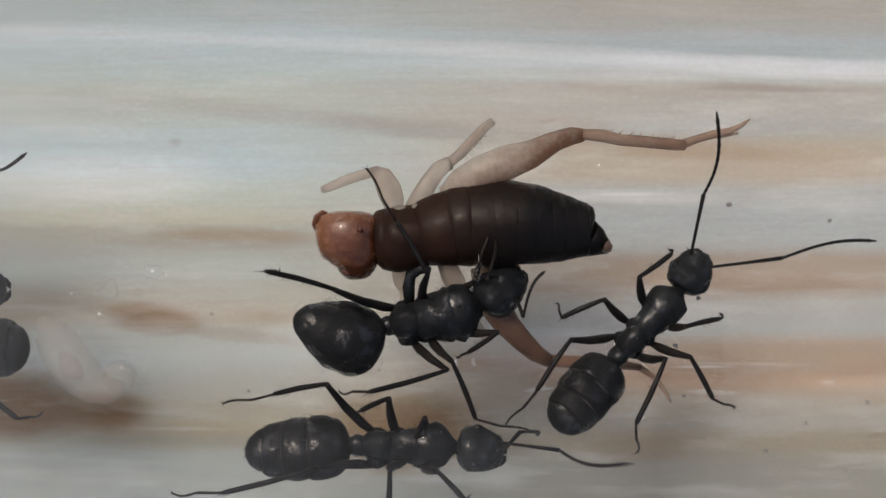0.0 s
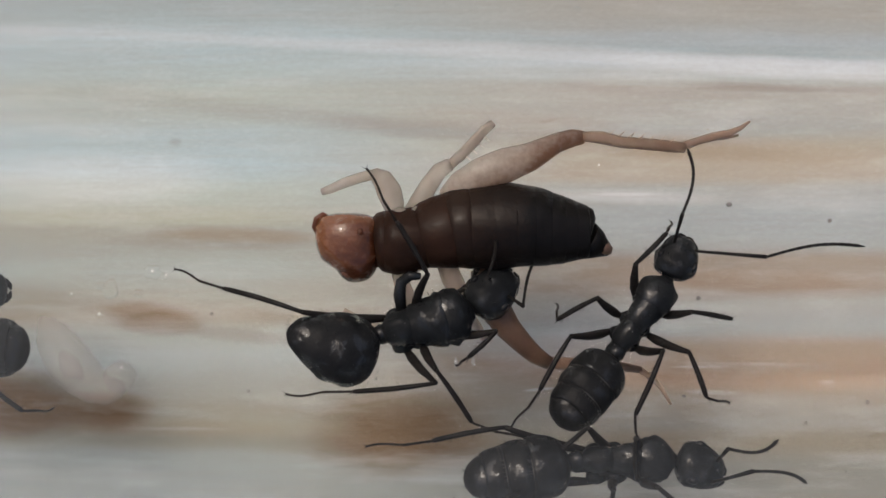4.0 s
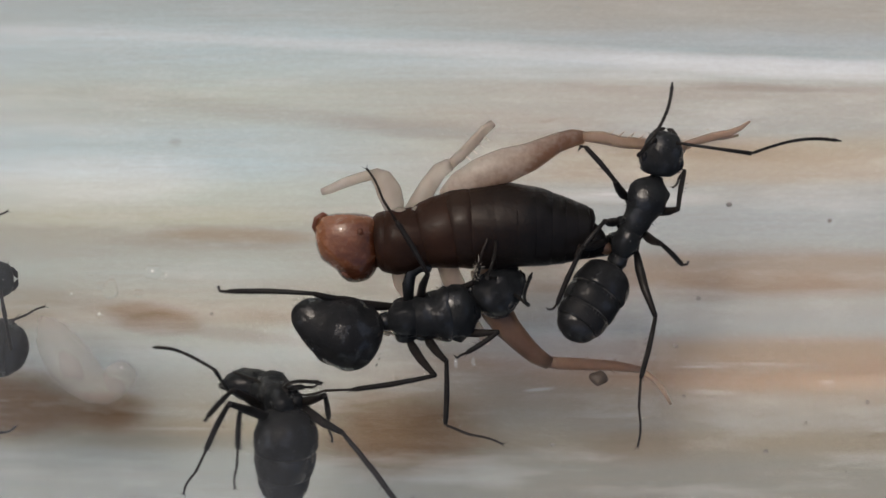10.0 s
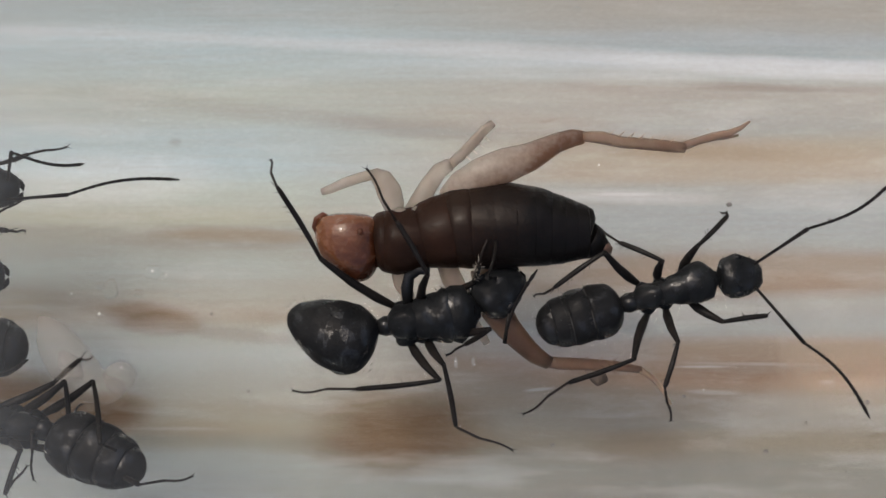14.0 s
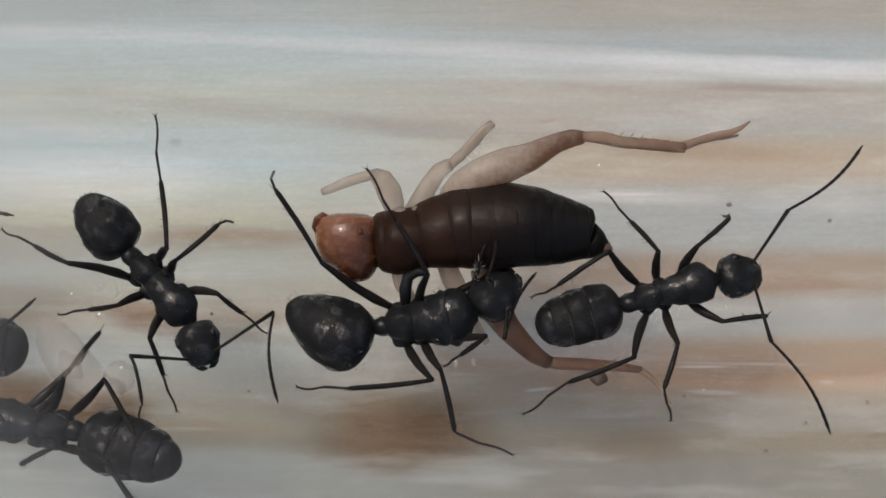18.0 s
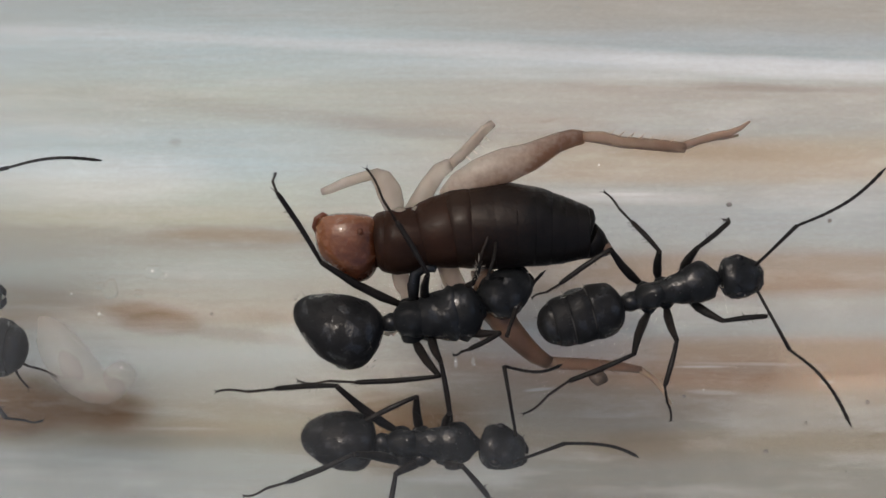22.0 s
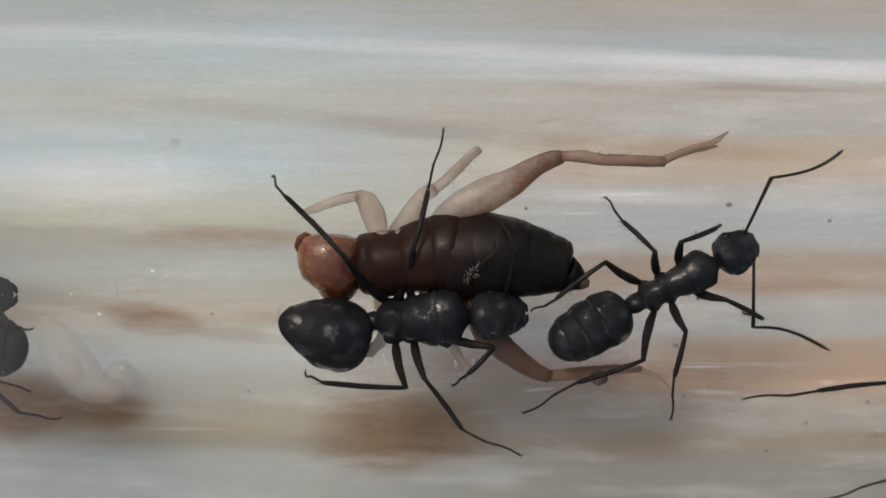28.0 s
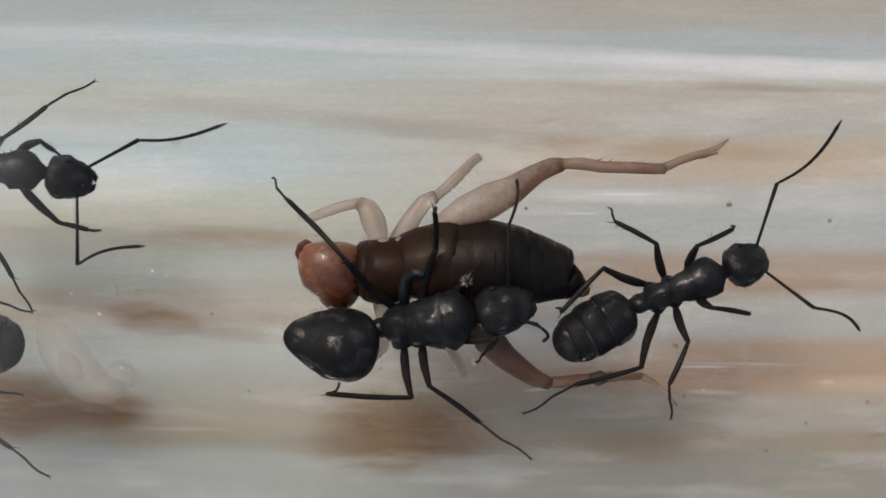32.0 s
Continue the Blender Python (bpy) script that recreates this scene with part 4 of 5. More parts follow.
F(22, (1102, 538), (1274, 490), (957, 580), (1350, 490), aL=(1410, 400, 1568, 297), aR=(1398, 620, 1507, 757))
F(23, (1103, 538), (1275, 488), (958, 580), (1350, 480), aL=(1385, 375, 1510, 237), aR=(1395, 590, 1550, 715))
F(24, (1103, 538), (1275, 488), (958, 578), (1350, 485), aL=(1395, 368, 1533, 265), aR=(1360, 605, 1437, 780))
F(25, (1104, 537), (1275, 490), (960, 578), (1352, 492), l1=(1235, 440, 1280, 392), l2=(1168, 445, 1067, 338), l3=(1082, 440, 942, 528), r1=(1280, 568, 1315, 558), r2=(1197, 600, 1187, 745), r3=(1122, 625, 925, 733), aL=(1430, 420, 1568, 400), aR=(1308, 627, 1440, 722))
F(27.5, (1110, 545), (1262, 460), (975, 616), (1325, 415), l1=(1205, 428, 1273, 397), l2=(1157, 447, 1070, 348), l3=(1072, 463, 940, 548), r1=(1285, 530, 1315, 553), r2=(1212, 585, 1187, 742), r3=(1138, 635, 925, 730), aL=(1275, 332, 1322, 165), aR=(1343, 570, 1437, 495))
F(28, (1115, 542), (1267, 465), (975, 619), (1333, 428), aL=(1365, 315, 1493, 265), aR=(1333, 580, 1470, 622))
F(29, (1115, 550), (1274, 482), (970, 624), (1345, 465), r3=(1140, 645, 925, 735), aL=(1418, 362, 1523, 388), aR=(1447, 545, 1487, 517))
F(30, (1135, 535), (1285, 455), (985, 624), (1348, 430), l2=(1177, 435, 1075, 362), l3=(1070, 475, 945, 575), r2=(1230, 600, 1187, 745), r3=(1145, 648, 925, 733), aL=(1338, 305, 1467, 247), aR=(1475, 470, 1555, 407))
F(31, (1125, 542), (1282, 482), (970, 626), (1352, 472), l2=(1172, 435, 1075, 362), r2=(1218, 603, 1187, 745), r3=(1138, 645, 925, 733), aL=(1403, 352, 1497, 420), aR=(1322, 603, 1360, 757))
F(32, (1125, 540), (1278, 482), (975, 626), (1345, 458), l1=(1235, 435, 1295, 400), l2=(1162, 432, 1078, 368), l3=(1068, 475, 985, 545), r1=(1260, 545, 1315, 553), r2=(1218, 605, 1187, 742), r3=(1135, 650, 925, 732), aL=(1375, 325, 1490, 212), aR=(1440, 545, 1522, 587))

pacer = Ant("black ant pacing along the lower wall of the tube", 1.0, 0.97, 1.2, 1.05)
pacer.taper, pacer.hips = 0.16, 1.25
F = pacer.stance
F(0, (628, 790), (800, 790), (445, 798), (877, 800), l3=(578, 680, 385, 717), l2=(688, 705, 620, 730), l1=(752, 740, 738, 762), r3=(560, 828, 303, 872), r2=(690, 830, 690, 890), r1=(775, 835, 830, 878), aL=(990, 797, 1118, 820), aR=(920, 765, 950, 770))
F(1, (695, 795), (870, 785), (520, 805), (955, 808), l3=(725, 675, 680, 740), l2=(738, 705, 745, 772), r3=(640, 830, 325, 858), r2=(712, 840, 705, 890), r1=(868, 845, 915, 885), aL=(1090, 770, 1238, 788), aR=(1000, 790, 1045, 775))
F(2, (790, 822), (970, 820), (610, 835), (1055, 850), l3=(775, 703, 590, 780), l2=(875, 740, 855, 782), l1=(935, 775, 945, 795), r3=(730, 860, 600, 885), r2=(890, 870, 885, 900), r1=(970, 870, 1000, 890), aL=(1170, 800, 1330, 785), aR=(1090, 770, 1040, 820))
F(3, (915, 822), (1095, 820), (728, 850), (1175, 850), l3=(835, 750, 590, 778), l2=(970, 745, 910, 775), l1=(1055, 785, 1045, 805), r3=(850, 870, 690, 882), r2=(1030, 870, 1010, 895), r1=(1085, 870, 1110, 890), aL=(1215, 805, 1300, 795), aR=(1260, 850, 1350, 880))
F(6, (1215, 812), (1378, 800), (1022, 850), (1455, 810), l3=(1060, 775, 810, 827), l2=(1245, 790, 1215, 800), l1=(1328, 752, 1300, 790), r3=(1150, 850, 1130, 890), r2=(1245, 862, 1225, 885), r1=(1392, 842, 1440, 885), aL=(1500, 765, 1600, 730), aR=(1540, 790, 1650, 790))
F(7, (1105, 802), (1285, 788), (922, 848), (1360, 800), l3=(985, 742, 825, 825), l2=(1122, 733, 1095, 738), l1=(1220, 752, 1200, 780), r3=(1060, 850, 1010, 885), r2=(1190, 860, 1175, 885), r1=(1235, 860, 1390, 878), aL=(1325, 640, 1418, 560), aR=(1450, 720, 1568, 660))
F(8, (900, 792), (1045, 745), (718, 865), (1100, 765), l3=(797, 705, 605, 850), l2=(910, 705, 900, 762), l1=(1020, 690, 955, 665), r3=(890, 840, 862, 885), r2=(1095, 820, 1170, 882), r1=(1030, 770, 1072, 882), aL=(1185, 728, 1293, 762), aR=(1130, 720, 1200, 728))
F(8.5, (842, 765), (925, 705), (695, 880), (965, 670), l3=(790, 690, 690, 765), l2=(815, 652, 820, 705), l1=(930, 660, 965, 668), r3=(880, 815, 840, 885), r2=(940, 780, 905, 805), r1=(985, 740, 990, 866), aL=(1000, 668, 1110, 705), aR=(975, 720, 1000, 760))
F(9, (745, 757), (822, 718), (600, 855), (868, 690), l3=(600, 795, 520, 880), l2=(685, 668, 650, 690), l1=(858, 682, 885, 642), r3=(812, 800, 808, 885), r2=(890, 742, 935, 850), r1=(905, 745, 980, 836), aL=(890, 650, 905, 600), aR=(930, 690, 980, 690))
F(9.5, (640, 778), (700, 738), (515, 885), (722, 700), l3=(545, 685, 412, 885), l2=(580, 700, 572, 720), l1=(640, 698, 610, 690), r3=(680, 825, 678, 888), r2=(775, 692, 797, 768), r1=(737, 740, 800, 880), aL=(570, 668, 480, 683), aR=(775, 690, 720, 700))
F(10, (502, 718), (478, 692), (502, 885), (440, 684), l3=(405, 715, 322, 882), l2=(425, 725, 415, 885), l1=(412, 690, 365, 745), r3=(605, 765, 730, 882), r2=(575, 700, 590, 800), r1=(505, 690, 572, 680), aL=(380, 655, 270, 615), aR=(500, 690, 572, 678))
F(10.5, (428, 742), (388, 702), (468, 890), (340, 690), l3=(350, 745, 322, 885), l2=(340, 740, 285, 830), l1=(330, 760, 240, 882), r3=(545, 727, 685, 845), r2=(520, 735, 585, 880), r1=(505, 685, 492, 725), aL=(200, 665, 60, 700), aR=(400, 640, 475, 615))
F(11, (300, 735), (165, 660), (465, 850), (85, 655), r3=(332, 630, 525, 740), r2=(335, 690, 395, 702), r1=(218, 630, 170, 628), l1=(185, 730, 60, 868), l2=(278, 770, 290, 885), l3=(360, 800, 485, 782), aR=(135, 510, 65, 430), aL=(62, 662, 45, 678))
F(12, (90, 752), (-65, 738), (287, 825), (-145, 730), r3=(130, 638, 182, 700), r2=(30, 680, 60, 700), l3=(150, 805, 247, 877), l2=(70, 790, 60, 800), aR=(-160, 640, -200, 560))
F(13, (75, 760), (-95, 738), (255, 832), (-170, 720), r3=(90, 645, 180, 705), l3=(150, 820, 242, 878), l2=(20, 800, 40, 830))
F(14, (90, 765), (-80, 730), (278, 852), (-160, 705), r3=(165, 675, 240, 792), r2=(115, 675, 145, 715), l3=(200, 830, 342, 842))
F(16.5, (168, 748), (0, 722), (337, 818), (-80, 715), r3=(180, 640, 225, 698), r2=(95, 665, 85, 700), l3=(200, 805, 270, 882), l2=(100, 790, 80, 800))
F(17, (155, 762), (-15, 742), (323, 832), (-95, 728), r3=(165, 660, 240, 717), r2=(80, 680, 62, 722), l3=(60, 810, 0, 850))
F(18, (142, 765), (-28, 738), (337, 830), (-108, 712), r3=(185, 672, 250, 718), r2=(112, 670, 90, 730), l3=(190, 820, 290, 885))
F(18.5, (40, 768), (-130, 750), (238, 835), (-210, 735))
F(19, (-115, 775), (-285, 755), (62, 828), (-365, 745), r3=(-20, 690, 165, 752), l3=(-20, 860, 60, 900))
F(20, (-330, 700), (-460, 600), (-200, 760), (-510, 560))
F(21, (-390, 560), (-240, 520), (-500, 640), (-170, 505), r3=(-400, 650, -520, 760), l3=(-400, 440, -520, 340), aR=(-90, 520, 70, 485), aL=(-60, 470, 70, 485))
F(22, (-255, 555), (-85, 530), (-400, 600), (-2, 525), aR=(-60, 560, -20, 640), aL=(-60, 470, -20, 420))
F(24, (-245, 555), (-75, 532), (-390, 600), (10, 528))
F(27.5, (-235, 545), (-65, 525), (-390, 600), (20, 520))
F(31, (-233, 550), (-63, 530), (-390, 600), (22, 528))
F(32, (-270, 590), (-100, 580), (-420, 640), (-20, 580), r1=(-60, 640, 40, 700), l1=(-40, 500, 58, 552))

rover = Ant("black ant walking round the dead cricket on the glass", 0.98, 0.9, 0.86)
rover.taper, rover.rims, rover.hips = 0.1, False, 1.25
rover.raised = ((0, 0), (17, 2), (18, 5), (19, 12), (20, 28), (21, 12), (32, 0))
F = rover.stance
F(0, (-330, 320), (-160, 310), (-480, 330), (-80, 305), aL=(-10, 300, 48, 270), aR=(-60, 360, -20, 420))
F(2, (-640, 320), (-470, 310), (-780, 330), (-390, 305), aL=(-330, 330, -260, 300), aR=(-330, 400, -260, 420))
F(11, (-600, 320), (-430, 310), (-750, 330), (-350, 305), aL=(-300, 300, -200, 280), aR=(-300, 350, -200, 400))
F(12, (-290, 300), (-120, 292), (-430, 300), (-40, 290), aL=(0, 272, 178, 270), aR=(-30, 350, -10, 420))
F(13, (-270, 280), (-100, 275), (-420, 300), (-20, 260), aL=(0, 155, 78, 92), aR=(5, 285, 118, 350))
F(14, (-220, 300), (-50, 325), (-370, 290), (35, 340), aL=(20, 270, 150, 290), aR=(120, 345, 325, 318), r1=(0, 420, 45, 410))
F(14.5, (-145, 300), (25, 335), (-300, 290), (105, 345), aL=(150, 250, 200, 180), aR=(210, 380, 440, 425), r1=(40, 440, 90, 480), l1=(50, 290, 120, 260))
F(16.5, (190, 400), (325, 490), (75, 345), (390, 572), l3=(250, 390, 215, 178), l2=(285, 385, 347, 207), l1=(345, 435, 412, 488), r3=(95, 455, 30, 400), r2=(215, 512, 93, 562), r1=(268, 535, 300, 635), aL=(480, 455, 545, 525), aR=(297, 637, 400, 775))
F(17, (202, 408), (355, 485), (93, 350), (428, 535), l3=(270, 362, 153, 125), l2=(302, 400, 342, 213), l1=(348, 422, 380, 468), r3=(108, 466, 22, 404), r2=(222, 525, 95, 562), r1=(320, 555, 385, 645), aL=(465, 380, 555, 428), aR=(365, 635, 515, 662))
F(18, (232, 452), (335, 565), (138, 342), (365, 660), l3=(295, 440, 273, 188), l2=(310, 462, 412, 393), l1=(385, 520, 475, 592), r3=(120, 466, 0, 403), r2=(210, 540, 93, 558), r1=(265, 600, 315, 735), aL=(485, 552, 492, 715), aR=(230, 630, 252, 718))
F(19, (295, 535), (388, 645), (194, 431), (430, 740), l3=(368, 487, 300, 287), l2=(375, 540, 390, 500), l1=(430, 600, 493, 710), r3=(185, 535, 20, 528), r2=(270, 598, 222, 638), r1=(322, 650, 314, 737), aL=(470, 690, 620, 680), aR=(450, 785, 462, 850))
F(20, (372, 672), (512, 738), (268, 584), (592, 808), l3=(432, 565, 305, 457), l2=(470, 655, 493, 655), l1=(525, 685, 555, 718), r3=(330, 680, 198, 733), r2=(375, 715, 280, 755), r1=(490, 790, 570, 870), aL=(690, 712, 815, 825), aR=(645, 750, 680, 780))
F(21, (545, 772), (722, 780), (422, 750), (808, 822), l3=(535, 655, 348, 600), l2=(630, 695, 560, 712), l1=(685, 730, 668, 748), r3=(500, 800, 265, 847), r2=(575, 820, 520, 885), r1=(692, 820, 780, 882), aL=(842, 708, 968, 797), aR=(900, 768, 1040, 785))
F(22, (670, 787), (842, 785), (508, 774), (918, 800), l3=(595, 683, 378, 694), l2=(737, 702, 645, 735), l1=(795, 732, 788, 752), r3=(625, 805, 430, 878), r2=(700, 840, 690, 890), r1=(818, 825, 858, 860), aL=(892, 648, 995, 645), aR=(1000, 785, 1130, 810))
F(23, (795, 802), (977, 786), (642, 810), (1058, 820), l3=(762, 690, 542, 770), l2=(870, 722, 800, 752), l1=(920, 748, 952, 765), r3=(700, 830, 620, 840), r2=(865, 850, 850, 890), r1=(958, 835, 1000, 865), aL=(1040, 690, 1045, 600), aR=(1160, 770, 1335, 800))
F(24, (1005, 785), (1182, 772), (866, 844), (1258, 805), l3=(963, 672, 748, 808), l2=(1078, 700, 1012, 742), l1=(1140, 740, 1150, 760), r3=(990, 830, 935, 884), r2=(1130, 810, 1140, 885), r1=(1162, 820, 1145, 882), aL=(1300, 682, 1425, 682), aR=(1340, 790, 1480, 880))
F(25, (1178, 792), (1352, 775), (1034, 830), (1435, 803), l3=(1045, 752, 782, 808), l2=(1235, 693, 1100, 724), l1=(1302, 725, 1310, 745), r3=(1080, 850, 985, 878), r2=(1235, 840, 1200, 885), r1=(1347, 805, 1365, 855), aL=(1490, 670, 1572, 590), aR=(1480, 735, 1575, 715))
F(25.5, (1255, 795), (1430, 780), (1105, 835), (1510, 800), l3=(1130, 760, 1000, 850), l2=(1290, 690, 1200, 740))
F(27.5, (1640, 712), (1815, 690), (1502, 742), (1890, 690), l3=(1525, 628, 1282, 707), l2=(1700, 620, 1650, 640), r3=(1570, 812, 1440, 885), aL=(1950, 640, 2050, 600), aR=(1970, 720, 2080, 720), r1=(1800, 760, 1850, 830), r2=(1720, 790, 1700, 860))
F(28, (1715, 720), (1890, 700), (1568, 750), (1970, 700), l3=(1520, 672, 1298, 709), r3=(1600, 815, 1450, 884))
F(29, (1980, 700), (2150, 690), (1830, 720), (2230, 690), l3=(1900, 600, 1700, 640), r3=(1900, 790, 1720, 860))
F(32, (2100, 700), (2270, 690), (1950, 720), (2350, 690))

sitter = Ant("black ant resting with its gaster beside the pale larva", 1.0, 1.0)
F = sitter.stance
F(0, (-105, 612), (-278, 590), (38, 618), (-360, 590), l3=(-30, 690, 75, 730), r3=(-60, 520, -20, 470))
F(2, (-105, 612), (-278, 590), (38, 618), (-360, 590), l3=(-20, 688, 92, 733))
F(6, (-105, 612), (-278, 590), (38, 618), (-360, 590), l3=(-20, 675, 98, 712))
F(11, (-108, 610), (-280, 590), (35, 618), (-362, 590), l3=(-40, 700, 20, 760))
F(20, (-108, 610), (-280, 590), (35, 618), (-362, 590), l3=(-30, 690, 70, 745))
F(28, (-108, 610), (-280, 590), (35, 618), (-362, 590), l3=(-20, 680, 108, 740))
F(29, (-108, 610), (-280, 590), (35, 618), (-362, 590), l3=(-20, 700, 78, 775))
F(31, (-108, 610), (-280, 590), (35, 618), (-362, 590), l3=(-20, 685, 120, 730))
F(32, (-115, 610), (-288, 590), (28, 610), (-368, 590), l3=(-20, 770, 90, 845))

scout = Ant("black ant waiting at the upper wall of the tube", 1.0, 0.95)
F = scout.stance
F(0, (-248, 525), (-75, 515), (-390, 540), (15, 512), r1=(-60, 610, -20, 660), l1=(-60, 440, -20, 400), aR=(-40, 560, -20, 640), aL=(-20, 460, -20, 400))
F(9, (-245, 525), (-72, 518), (-390, 540), (20, 516))
F(11, (-225, 510), (-52, 480), (-370, 540), (36, 470), r1=(30, 615, 82, 540), aR=(10, 560, 20, 640))
F(12, (-240, 500), (-66, 480), (-380, 520), (22, 478), r1=(-50, 560, -20, 600))
F(14, (-250, 510), (-78, 490), (-390, 530), (10, 490), aR=(-60, 560, -50, 640))
F(16.5, (-400, 420), (-240, 400), (-540, 430), (-160, 400), aR=(-100, 440, 30, 458), aL=(-100, 370, -60, 300))
F(18.5, (-400, 400), (-230, 370), (-540, 430), (-150, 360), aR=(-80, 380, 25, 368), aL=(-100, 330, -60, 280))
F(19, (-400, 390), (-230, 360), (-540, 430), (-150, 350), aR=(-80, 370, 25, 366))
F(21, (-390, 330), (-220, 320), (-530, 350), (-140, 315), aR=(-40, 340, -10, 350))
F(22, (-350, 320), (-180, 310), (-500, 350), (-100, 305), aR=(15, 297, 182, 285))
F(23, (-355, 325), (-185, 312), (-500, 350), (-105, 308), aR=(10, 316, 180, 290))
F(24, (-360, 330), (-190, 318), (-500, 350), (-110, 315), aR=(0, 326, 170, 322))
F(25, (-400, 330), (-230, 318), (-550, 350), (-150, 312), aR=(-50, 325, 82, 275))
F(27.5, (-430, 310), (-260, 305), (-580, 330), (-180, 300), aR=(-60, 290, 15, 225), aL=(-80, 230, -30, 180))
F(28.3, (-530, 320), (-360, 315), (-680, 340), (-280, 310), aR=(-160, 330, -60, 330), aL=(-160, 260, -60, 230))
F(29, (-395, 330), (-225, 325), (-550, 350), (-145, 320), aR=(-40, 336, 84, 336))
F(30, (-350, 300), (-180, 295), (-500, 320), (-100, 295), aR=(10, 330, 182, 345), aL=(0, 206, 102, 193))
F(31, (-270, 290), (-100, 285), (-420, 300), (-20, 285), aR=(40, 240, 197, 248), aL=(0, 208, 48, 198), r1=(-20, 380, 20, 430))
F(31.5, (-205, 290), (-35, 310), (-350, 290), (45, 325), aR=(45, 440, 145, 500), aL=(120, 290, 340, 265), r1=(0, 390, 40, 420))
F(32, (-95, 285), (78, 305), (-250, 280), (163, 325), aL=(245, 248, 402, 218), aR=(137, 472, 257, 436), l1=(72, 250, 125, 288), l2=(5, 245, 168, 143), r1=(105, 395, 178, 409), r2=(-10, 470, 58, 552))

ANTS = (feeder, guard, pacer, rover, sitter, scout)
for ant in ANTS:
    ant.build()


# ---------------------------------------------------------------- the dead cricket
def build_cricket():
    c = tagged(new("cricket"), "dead brown cricket with amber head and pale legs on the glass", "cricket")
    c.empty_display_size = 0.001
    s = 1 - 1.3 / EYE
    z0 = 1.25

    def at(px, py, z):
        s = 1 - z / EYE
        return Vector(((px - 784) / 60 * s - CRICKET.x, (441 - py) / 60 * s - CRICKET.y, z))

    def row(px, py, r, tall=0.9, z=z0):
        return at(px, py, z), (r / 60 * s, r / 60 * s * tall)

    def ring(name, rows, mat, n=40, parent=None, label="", dent=0.045, grain=1.1):
        rows = [row(*r) for r in rows]
        return part(name, Shape().tube([p for p, _ in rows], [r for _, r in rows], n, dent=dent, grain=grain), mat, parent or c, label)

    skull = spread([(617, 374, 24, 0.9), (617, 379, 42, 0.9), (617, 391, 56, 0.92), (617, 410, 60, 0.95), (620, 432, 58, 0.95), (625, 454, 50, 0.98), (625, 474, 38, 0.98), (621, 488, 22, 0.95), (619, 495, 6, 0.9)], 3)
    hd = ring("head", [(x, y, r, k) for x, y, r, k in skull], AMBER, label="glossy amber head with brown spots", dent=0.014, grain=2.0)
    neck = ring("neck", [(664, 426, 44), (672, 425, 52), (682, 424, 54), (690, 424, 50)], CHESTNUT)
    part("mouthpart", Shape().tube([at(600, 404, z0 + 0.5), at(582, 394, z0 + 0.35), at(568, 388, z0 + 0.2)], [0.34, 0.3, 0.14], 14, dent=0.15), AMBER, hd)
    part("mandible", Shape().tube([at(560, 412, z0 + 0.1), at(556, 398, z0 + 0.2), at(560, 384, z0 + 0.25), at(572, 376, z0 + 0.2), at(580, 378, z0 + 0.2)], [0.03, 0.075, 0.085, 0.075, 0.03], 8, dent=0.4, grain=6.0), AMBER_SPOT, hd, "dark brown edge of the jaw")
    part("face_ridge", Shape().tube([at(586, 402, z0 + 0.74), at(598, 390, z0 + 0.72), at(612, 384, z0 + 0.68), at(626, 388, z0 + 0.74)], [0.03, 0.1, 0.07, 0.02], 8, dent=0.5, grain=6.0), AMBER, hd)
    part("eye", Shape().tube([at(633, 402, z0 + 0.87), at(637, 406, z0 + 0.885), at(642, 411, z0 + 0.865)], [0.04, 0.09, 0.03], 10, 0.5, dent=0.5, grain=6.0), AMBER_SPOT, hd)
    part("eye", Shape().tube([at(606, 478, z0 + 0.38), at(616, 483, z0 + 0.32), at(626, 481, z0 + 0.36)], [0.05, 0.12, 0.04], 10, dent=0.3, grain=5.0), AMBER_SPOT, hd)
    ring("pronotum", [(676, 424, 40), (682, 424, 54), (700, 424, 58), (725, 422, 58), (745, 418, 57), (756, 416, 55)], CHESTNUT)
    ring("thorax_segment", [(740, 416, 54), (752, 414, 59.5), (775, 409, 64), (796, 405, 67), (806, 404, 66)], CHESTNUT)
    ring("thorax_segment", [(795, 404, 65), (806, 402, 69), (826, 400, 72), (842, 399, 71)], UMBER)
    edges = [(836, 399, 72), (872, 396, 76), (908, 395, 75), (940, 397, 71), (968, 401, 65), (992, 404, 59), (1014, 406, 53), (1034, 408, 48)]
    belly = None
    for i in range(len(edges) - 1):
        (x0, y0, r0), (x1, y1, r1) = edges[i], edges[i + 1]
        seg = ring("abdomen" if i == 0 else "abdomen_segment", [(x0 - 5, y0, r0 - 0.8), (x0, y0, r0), ((x0 + x1) / 2, (y0 + y1) / 2, (r0 + r1) / 2 + 0.4), (x1 + 2, y1, r1 + 0.1), (x1 + 5, y1, r1 - 0.6), (x1 + 7, y1, r1 - 3)], UMBER, parent=belly)
        belly = belly or seg
    ring("tail_plate", [(1030, 408, 47), (1038, 408.5, 46), (1042, 409, 43), (1044, 409.5, 30), (1045, 410, 8)], UMBER, parent=belly)
    part("cercus", Shape().tube([at(1036, 418, z0 - 0.1), at(1050, 428, z0 - 0.2), at(1064, 434, z0 - 0.3), at(1075, 437, z0 - 0.4), at(1079, 438, z0 - 0.4)], [0.5, 0.42, 0.3, 0.2, 0.08], 14, dent=0.2, grain=3.0), UMBER, belly)
